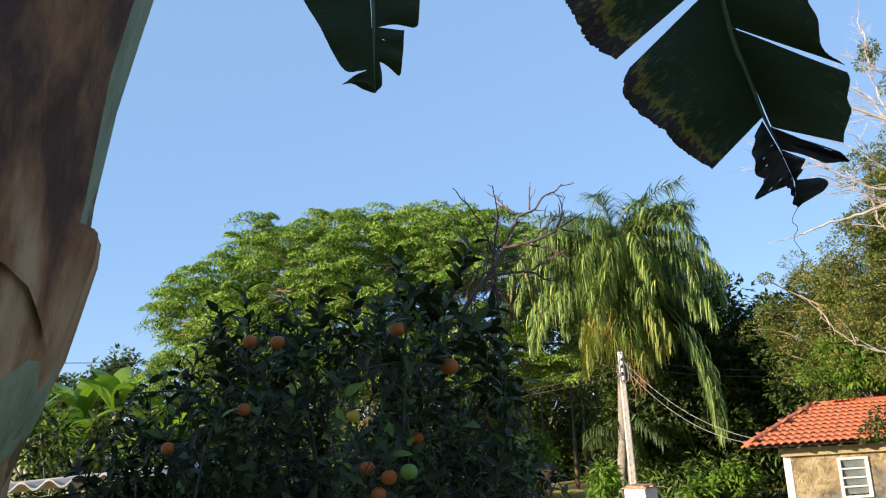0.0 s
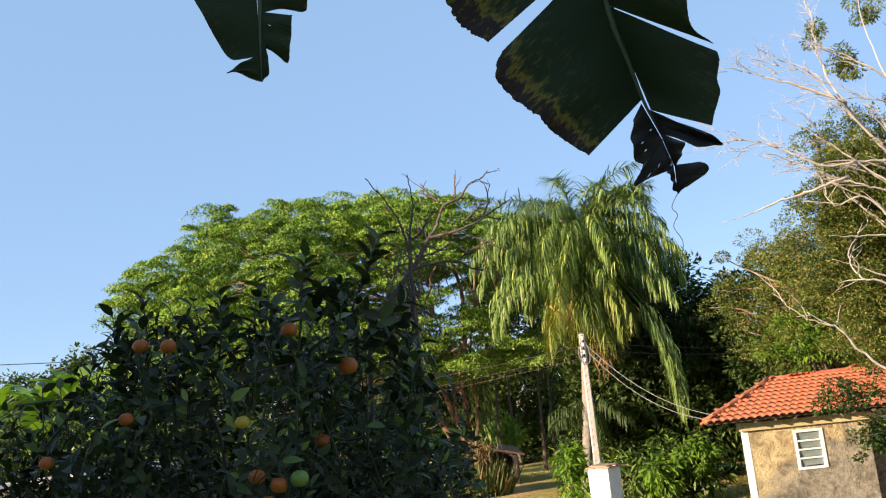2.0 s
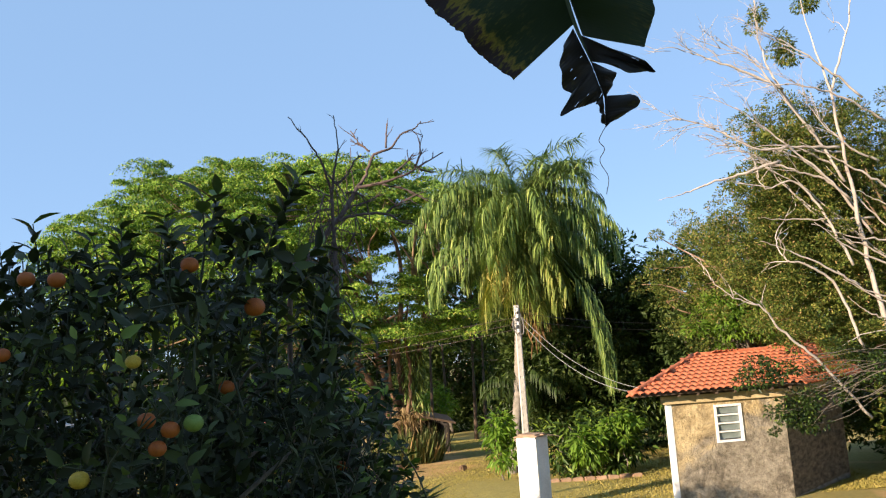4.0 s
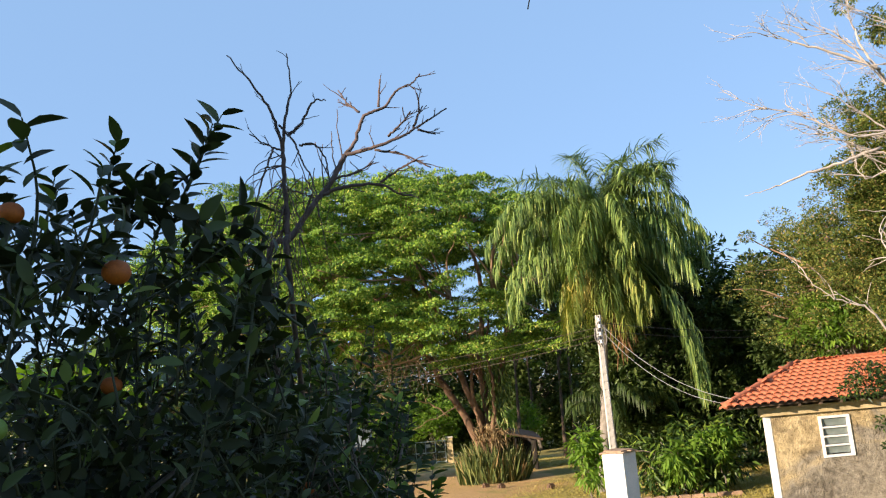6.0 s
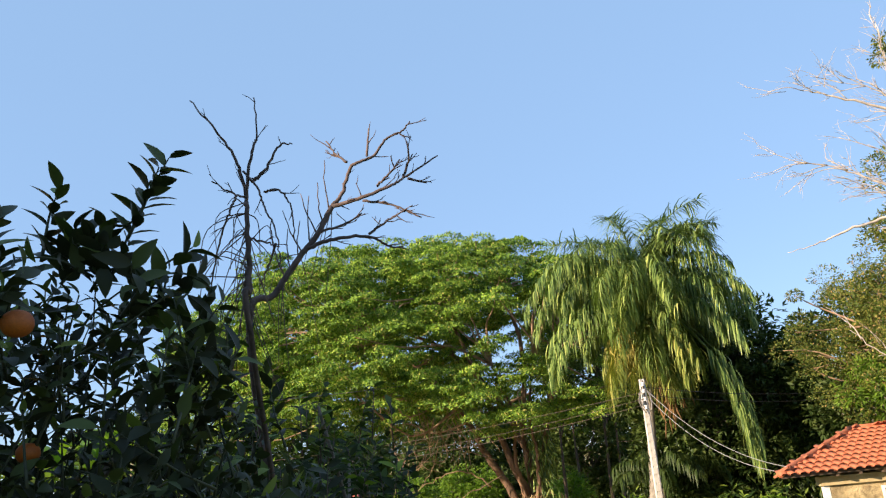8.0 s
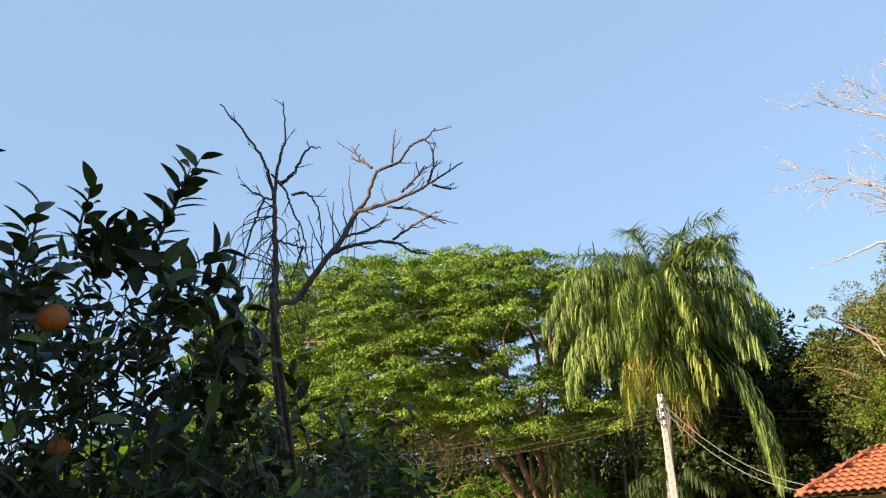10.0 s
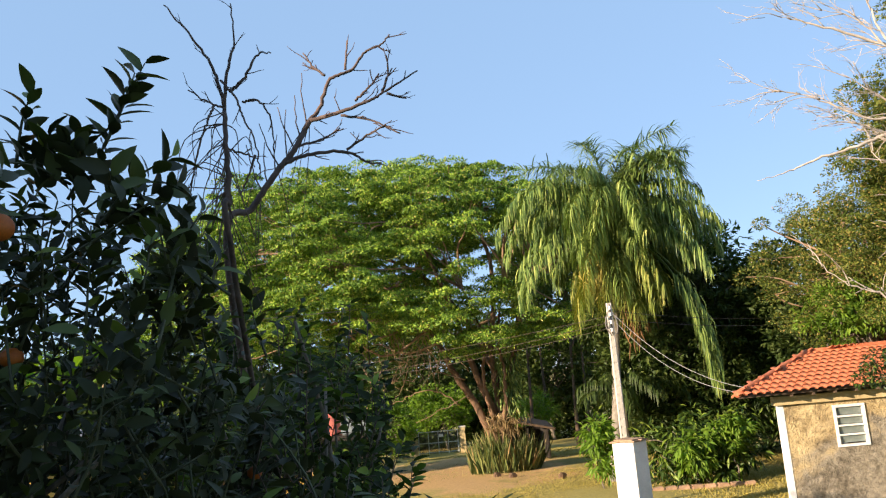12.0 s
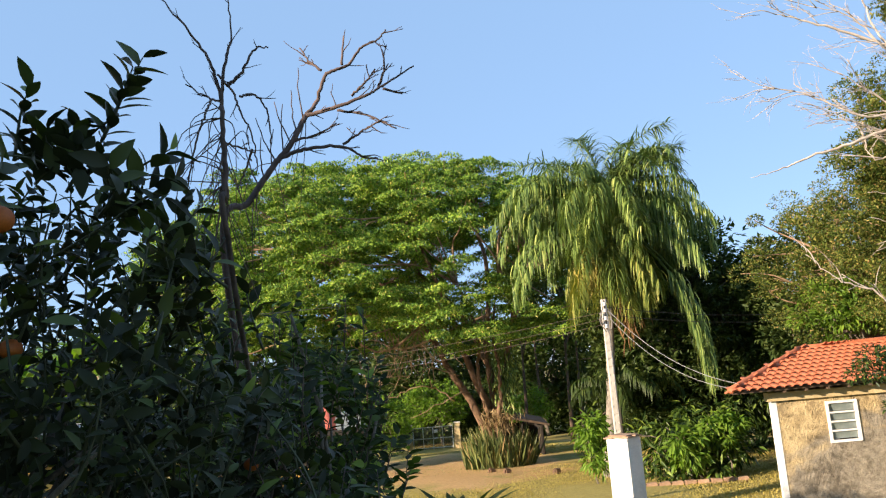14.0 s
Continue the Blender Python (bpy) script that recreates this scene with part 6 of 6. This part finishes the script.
def side_shrub(name, label, centre, radii, n, seed, material, length, lit=0.0):
    rng = np.random.default_rng(seed)
    c, r = np.array(centre), np.array(radii)
    t = thing(name, label, "shrub")
    z0 = float(ground_z(c[0], c[1]))
    root = np.array((c[0], c[1], z0 - 0.1))
    d = rand_dirs(rng, n * 2)
    d = d[d[:, 2] > -0.85][:n]
    lump = np.array([noise.noise(Vector(v * 2.6) + Vector((seed, 1, 0))) for v in d])
    tip = c + d * r * ((1 + 0.2 * lump) * (1 - 0.6 * rng.uniform(0, 1, len(d)) ** 1.4))[:, None]
    hole = np.array([noise.noise(Vector((v[0] * 5, 3.0 + v[1], v[2] * 5))) for v in tip])
    eye, goal = np.array((-6.86, -15.82, 3.47)), np.array((-7.68, -9.0, 3.14))
    s = np.clip((goal[1] - tip[:, 1]) / (goal[1] - eye[1]), 0, 1)[:, None]
    off = np.abs(tip - (goal + (eye - goal) * s))
    tip = tip[(hole < (0.13 if seed != 94 else 0.22)) & ~((off[:, 0] < 0.12) & (off[:, 2] < 0.1))]
    P, D, N, L, tw = [], [], [], [], []
    for e in tip:
        way = unit(e - (c - [0, 0, r[2] * 0.5]) + rng.normal(0, 0.3, 3))
        a = e - way * 0.2
        tw.append(([a, e], (0.0025, 0.001)))
        for s in np.linspace(0.1, 1, 10):
            P.append(a + (e - a) * s)
            D.append(unit(np.cross(way, rng.normal(size=3))) + way * 0.6)
            N.append(way + rng.normal(0, 0.4, 3))
            L.append(rng.uniform(0.7, 1.25) * length)
    L = np.array(L)
    part("crown", leaves("crown", P, D, N, L, L * 0.2, True, 0.2), material, t)
    part("twig_spray", tubes("twig_spray", tw, 4), M_TWIG, t)
    part("stem_clump", tubes("stem_clump", limb_lines(rng, [root] * 14, tip[rng.choice(len(tip), 14)], 0.02, 0.006), 6), M_BARK_GREY, t)


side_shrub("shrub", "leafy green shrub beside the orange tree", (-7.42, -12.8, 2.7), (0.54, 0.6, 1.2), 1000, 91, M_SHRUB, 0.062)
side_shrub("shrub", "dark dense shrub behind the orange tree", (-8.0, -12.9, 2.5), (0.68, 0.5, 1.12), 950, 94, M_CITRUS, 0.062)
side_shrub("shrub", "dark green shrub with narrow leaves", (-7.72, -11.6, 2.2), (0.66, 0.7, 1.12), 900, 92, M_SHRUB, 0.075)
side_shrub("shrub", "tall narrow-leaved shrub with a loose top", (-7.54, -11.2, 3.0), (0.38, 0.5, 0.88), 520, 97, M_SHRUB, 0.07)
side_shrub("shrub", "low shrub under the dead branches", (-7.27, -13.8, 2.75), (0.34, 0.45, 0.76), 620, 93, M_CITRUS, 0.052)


def rosette(at, seed):
    rng = np.random.default_rng(seed)
    n = 26
    a = rng.uniform(0, 2 * np.pi, n)
    ob = thing("bromeliad", "dark rosette plant with long pointed leaves", "plant", at=at)
    for k in a:
        out = np.array([[math.cos(k), math.sin(k), 0.0]])
        way = out * 0.6 + [0, 0, rng.uniform(0.5, 1.3)]
        part("leaf", leaves("leaf", out * 0.04, way, np.array([[0, 0, 1.0]]), rng.uniform(0.4, 0.7, 1), 0.06, True, 0.35), M_SHRUB, ob)


rosette((-6.7, -8.0, float(ground_z(0, -8.0)) + 1.0), 5)
part("plant_pot", tubes("plant_pot", [([(-6.7, -8, float(ground_z(0, -8.0)) - 0.05), (-6.7, -8, float(ground_z(0, -8.0)) + 1.0)], (0.16, 0.2))], 14), M_STONE)
tagged(bpy.data.objects["plant_pot"], "tall rough clay plant pot", "pot")



def yard_table():
    """A small plank table behind the shrubs with a box and a cloth on it."""
    z = float(ground_z(-7.7, -9))
    t = thing("plank_table", "weathered plank table standing behind the shrubs", "table", at=(-7.72, -8.9, z))
    h = 3.03 - z
    part("tabletop", box_bm((0.62, 0.45, 0.04), (0, 0, h - 0.02), 0.005), M_SHED, t)
    for x, y in ((-0.27, -0.18), (0.2, -0.18), (-0.27, 0.18), (0.2, 0.18)):
        part("leg", box_bm((0.06, 0.06, h - 0.04), (x, y, (h - 0.04) / 2), 0.004), M_SHED, t)
    b = thing("plastic_box", "pale blue-grey plastic box with a lid on the plank table", "box", at=(-7.6, -8.98, 3.03))
    part("body", box_bm((0.24, 0.2, 0.12), (0, 0, 0.06), 0.012), M_BLUEGREY, b)
    part("lid", box_bm((0.26, 0.22, 0.025), (0, 0, 0.133), 0.008), M_BLUEGREY, b)
    u, v = np.meshgrid(np.linspace(-1, 1, 15), np.linspace(-1, 1, 11), indexing="ij")
    zz = 0.03 + 0.2 * np.maximum(0, 1 - u * u * 0.9 - v * v) ** 0.5 + 0.012 * np.sin(u * 9 + v * 4)
    i = np.arange(u.size).reshape(u.shape)
    quad = np.stack([i[:-1, :-1], i[1:, :-1], i[1:, 1:], i[:-1, 1:]], -1).reshape(-1, 4)
    top = np.stack([u * 0.15, v * 0.12, zz], -1).reshape(-1, 3)
    n = len(top)
    me = mesh_np("cloth", np.concatenate([top, top - [0, 0, 0.008]]), [np.concatenate([quad, quad[:, ::-1] + n])], True)
    ob = part("cloth", me, M_RED)
    ob.location = (-7.85, -8.95, 3.02)
    tagged(ob, "crumpled faded red cloth lying on the plank table", "cloth")


yard_table()
zb = float(ground_z(-8, -10.6))
part("low_wall", box_bm((0.95, 0.2, 2.9 - zb + 0.2), (-7.97, -10.6, (2.9 + zb - 0.2) / 2), 0.015), M_YELLOW)
tagged(bpy.data.objects["low_wall"], "low sunlit ochre garden wall behind the shrubs", "wall", kind="structure")

# ---- the banana plants by the camera ----


def blade_strip(base, edge, y, rim, material, parent, rng, holes=0, turn=0.0, curl=0.012):
    """One torn strip of a banana leaf: from its stretch of the midrib to its outer edge, ribbed, thin and a little curled."""
    nu, nv = 96, 30
    b = curve_pts([base[0], ((base[0][0] + base[1][0]) / 2, (base[0][1] + base[1][1]) / 2), base[1]], 8)
    e = curve_pts(edge, 10)

    def spread(p):
        run = np.r_[0, np.cumsum(np.linalg.norm(np.diff(p, axis=0), axis=1))]
        u = np.linspace(0, run[-1], nu)
        return np.stack([np.interp(u, run, p[:, k]) for k in range(2)], 1), u

    b, along = spread(b)
    e, _ = spread(e)
    jag = np.convolve(rng.normal(0, 1, nu + 4), np.ones(5) / 5, "valid")[:nu]
    f = np.linspace(0, 1, nv)
    reach = 1 - 0.014 * np.abs(jag) * (rim > 0.7) - 0.006 * np.abs(jag)
    XZ = b[:, None] + (e - b)[:, None] * (f[None, :, None] * reach[:, None, None])
    u = np.linspace(0, 1, nu)
    deep = y + turn * f[None] - curl * np.sin(f * 2.6)[None] * (0.6 + 0.4 * np.cos(u * 5 + y))[:, None] + 0.0003 * np.sin(along * 900)[:, None] * f[None] + 0.006 * np.sin(u * 14 + f[None, :].T * 3).T * f[None]
    V = np.stack([XZ[..., 0], deep, XZ[..., 1]], -1)
    i = np.arange(nu * nv).reshape(nu, nv)
    quad = np.stack([i[:-1, :-1], i[1:, :-1], i[1:, 1:], i[:-1, 1:]], -1)
    whole = np.ones(quad.shape[:2], bool)
    for _ in range(holes):
        a, k = int(rng.integers(4, nu - 6)), int(nv * rng.uniform(0.1, 0.8))
        whole[a : a + 1, k : k + int(rng.integers(2, 5))] = False
    me = mesh_np("blade", V.reshape(-1, 3), [quad[whole]], True)
    wide = np.linalg.norm(e - b, axis=1)
    for key, val in (("across", np.tile(f, (nu, 1)) * rim), ("along", np.tile(along[:, None], (1, nv))), ("reach", f[None] * wide[:, None])):
        at = me.attributes.new(key, "FLOAT", "POINT")
        at.data.foreach_set("value", val.ravel().astype(np.float32))
    part("blade", me, material, parent)


def torn_leaf(name, y, mid, strips, material, parent, seed, rib=0.009, size=1.0):
    leaf = new(name)
    leaf.parent = parent
    hinge = Matrix.Translation((-7.351, -16.604, 3.639))
    leaf.matrix_local = hinge @ Matrix.Scale(size, 4) @ hinge.inverted()
    rng = np.random.default_rng(seed)
    for base, edge, rim, holes, *turn in strips:
        blade_strip(base, edge, y, rim, material, leaf, rng, holes, *turn)
    if rib:
        part("midrib", tubes("midrib", [(curve_pts(mid, 10), (rib * 1.3, rib, rib * 0.7, rib * 0.15))], 8), M_RIB, leaf, "pale green midrib")


def near_banana():
    t = thing("banana_plant", "near banana plant with a peeling brown stem and dark torn leaves", "plant", "near bananas")
    zz = np.linspace(1.6, 5.0, 40)
    lean = -7.991 + 0.3 * (zz - 3.75)
    rad = 0.135 - 0.012 * (zz - 3.6) + 0.025 * np.exp(-((zz - 3.74) / 0.12) ** 2)
    pts = np.stack([lean, -16.02 + 0 * zz, zz], 1)
    part("stem", tubes("stem", [(pts, rad)], 20), M_STEM, t, "peeling brown and pale green stem")
    # loose dry sheaths that end in ragged edges
    rng = np.random.default_rng(17)
    for a0, a1, z0, z1, grow in ((-3.0, -0.05, 3.72, 5.0, 1.04), (-1.2, 0.9, 3.62, 3.8, 1.05), (-3.0, -1.75, 2.6, 3.5, 1.03), (0.05, 0.9, 2.6, 3.62, 1.03)):
        ang, h = np.linspace(a0, a1, 22), np.linspace(0, 1, 12)
        rag = z0 + 0.05 * np.sin(ang * 2.3 + z0) + 0.012 * np.convolve(rng.normal(0, 1, 24), np.ones(3) / 3, "valid")
        zs = rag[:, None] + (z1 - rag[:, None]) * h[None]
        rr = np.interp(zs, zz, rad) * (grow + 0.05 * np.exp(-h * 9)[None] + 0.012 * np.sin(ang * 14)[:, None])
        cx = np.interp(zs, zz, lean)
        V = np.stack([cx + rr * np.cos(ang)[:, None], -16.02 + rr * np.sin(ang)[:, None], zs], -1)
        i = np.arange(22 * 12).reshape(22, 12)
        me = mesh_np("sheath", V.reshape(-1, 3), [np.stack([i[:-1, :-1], i[1:, :-1], i[1:, 1:], i[:-1, 1:]], -1).reshape(-1, 4)], True)
        part("sheath", me, M_SHEATH, t, "dry brown papery sheath")
    top = pts[-1]
    y = -15.33
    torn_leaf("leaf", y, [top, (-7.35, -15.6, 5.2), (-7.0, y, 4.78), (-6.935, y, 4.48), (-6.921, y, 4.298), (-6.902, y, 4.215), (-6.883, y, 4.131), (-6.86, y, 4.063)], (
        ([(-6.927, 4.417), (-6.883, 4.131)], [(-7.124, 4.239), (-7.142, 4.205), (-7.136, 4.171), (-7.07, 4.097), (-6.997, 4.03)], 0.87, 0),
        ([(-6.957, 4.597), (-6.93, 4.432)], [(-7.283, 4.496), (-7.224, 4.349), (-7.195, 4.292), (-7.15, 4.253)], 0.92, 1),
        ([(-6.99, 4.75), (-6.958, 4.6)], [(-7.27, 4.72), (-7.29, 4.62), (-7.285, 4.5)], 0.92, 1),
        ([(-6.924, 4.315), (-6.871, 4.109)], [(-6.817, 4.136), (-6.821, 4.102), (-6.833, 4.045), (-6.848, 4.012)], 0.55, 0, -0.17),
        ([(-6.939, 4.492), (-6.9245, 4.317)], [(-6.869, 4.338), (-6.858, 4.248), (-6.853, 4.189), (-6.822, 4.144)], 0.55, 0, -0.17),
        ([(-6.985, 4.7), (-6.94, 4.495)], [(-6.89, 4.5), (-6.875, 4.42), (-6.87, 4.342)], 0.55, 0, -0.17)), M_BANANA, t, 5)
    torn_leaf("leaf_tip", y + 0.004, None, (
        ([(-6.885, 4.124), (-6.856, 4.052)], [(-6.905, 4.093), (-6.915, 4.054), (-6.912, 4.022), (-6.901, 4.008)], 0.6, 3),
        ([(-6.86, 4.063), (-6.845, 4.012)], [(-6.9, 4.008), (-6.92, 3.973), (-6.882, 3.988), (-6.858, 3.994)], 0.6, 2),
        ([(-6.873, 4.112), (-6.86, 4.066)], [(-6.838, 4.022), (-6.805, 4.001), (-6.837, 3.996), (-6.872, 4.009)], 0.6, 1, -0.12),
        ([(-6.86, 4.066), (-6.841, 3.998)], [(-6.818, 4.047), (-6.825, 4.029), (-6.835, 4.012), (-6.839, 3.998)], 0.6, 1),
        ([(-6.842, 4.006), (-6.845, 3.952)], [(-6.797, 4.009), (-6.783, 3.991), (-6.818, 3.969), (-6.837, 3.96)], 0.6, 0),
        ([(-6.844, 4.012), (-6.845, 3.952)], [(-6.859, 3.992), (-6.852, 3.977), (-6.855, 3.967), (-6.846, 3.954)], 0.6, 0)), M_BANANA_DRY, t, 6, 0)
    part("dry_thread", tubes("dry_thread", [(curve_pts([(-6.845, y, 3.955), (-6.86, y, 3.93), (-6.852, y, 3.915), (-6.862, y, 3.895), (-6.85, y, 3.868), (-6.856, y, 3.84)], 5), (0.0006,))], 4), M_DRY, t)
    y = -14.82
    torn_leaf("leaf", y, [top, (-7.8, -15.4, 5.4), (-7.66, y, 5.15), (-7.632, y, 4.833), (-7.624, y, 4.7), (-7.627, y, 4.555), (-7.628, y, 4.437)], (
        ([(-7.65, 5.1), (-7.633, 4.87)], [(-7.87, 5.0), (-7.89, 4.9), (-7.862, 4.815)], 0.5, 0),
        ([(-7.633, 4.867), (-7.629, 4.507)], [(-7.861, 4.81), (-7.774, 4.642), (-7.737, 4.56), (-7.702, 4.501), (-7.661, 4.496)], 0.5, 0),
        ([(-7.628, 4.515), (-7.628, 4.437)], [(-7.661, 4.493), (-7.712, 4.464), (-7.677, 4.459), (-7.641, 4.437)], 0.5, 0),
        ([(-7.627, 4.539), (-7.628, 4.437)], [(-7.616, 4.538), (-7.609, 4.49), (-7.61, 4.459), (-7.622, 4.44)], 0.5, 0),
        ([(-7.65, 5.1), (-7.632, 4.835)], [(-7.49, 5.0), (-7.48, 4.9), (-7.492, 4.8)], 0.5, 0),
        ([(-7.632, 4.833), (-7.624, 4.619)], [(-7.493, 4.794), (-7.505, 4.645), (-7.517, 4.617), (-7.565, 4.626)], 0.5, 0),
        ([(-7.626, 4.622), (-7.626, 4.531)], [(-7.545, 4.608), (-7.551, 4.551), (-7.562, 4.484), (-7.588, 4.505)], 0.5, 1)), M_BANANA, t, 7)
    # a second plant, beside the way, with a hanging dead leaf
    t2 = thing("banana_plant", "banana plant with a dead dark leaf hanging down", "plant", "near bananas")
    part("stem", tubes("stem", [([(-4.9, -15.2, 1.5), (-4.95, -15.2, 3.4), (-5.0, -15.15, 5.4)], (0.14, 0.12, 0.09))], 16), M_STEM, t2)
    y = -14.9
    torn_leaf("dead_leaf", y, [(-5.0, -15.15, 5.4), (-5.4, -15.0, 5.7), (-5.7, y, 5.2), (-5.76, y, 4.7), (-5.78, y, 4.05)], (
        ([(-5.7, 5.2), (-5.78, 4.07)], [(-5.8, 5.1), (-5.87, 4.6), (-5.86, 4.2), (-5.82, 4.02)], 0.6, 2),
        ([(-5.7, 5.2), (-5.78, 4.07)], [(-5.6, 5.1), (-5.65, 4.6), (-5.66, 4.2), (-5.72, 4.0)], 0.6, 2)), M_BANANA_DRY, t2, 8)


near_banana()

# ---- an unseen house added behind and beside the camera, to shade the near garden ----
h = thing("shade_house", "plain cream plastered house, unseen, added to shade the garden", "house", at=(-13.6, -20.4, 1.6))
part("wall", box_bm((2.2, 3.4, 4.55), (0, 3.5, 1.775), 0.02), M_PLAIN_WALL, h)
part("roof", prism([(-1.5, 1.81), (1.3, 1.81), (1.3, 5.4), (-1.5, 5.4)], 4.05, 4.3), M_TILE, h)
part("tall_wall", box_bm((2.2, 7.2, 5.8), (0, -1.8, 2.4), 0.02), M_PLAIN_WALL, h)
part("tall_roof", prism([(-1.5, -5.8), (1.5, -5.8), (1.5, 1.8), (-1.5, 1.8)], 5.3, 5.5), M_TILE, h)
# Unseen rear wing, added to hold back sky light from the orange tree.
part("rear_wall", box_bm((13.0, 2.2, 3.0), (7.7, -4.1, 1.1), 0.02), M_PLAIN_WALL, h)
part("rear_roof", prism([(1.51, -5.6), (14.5, -5.6), (14.5, -2.6), (1.51, -2.6)], 2.6, 2.8), M_TILE, h)
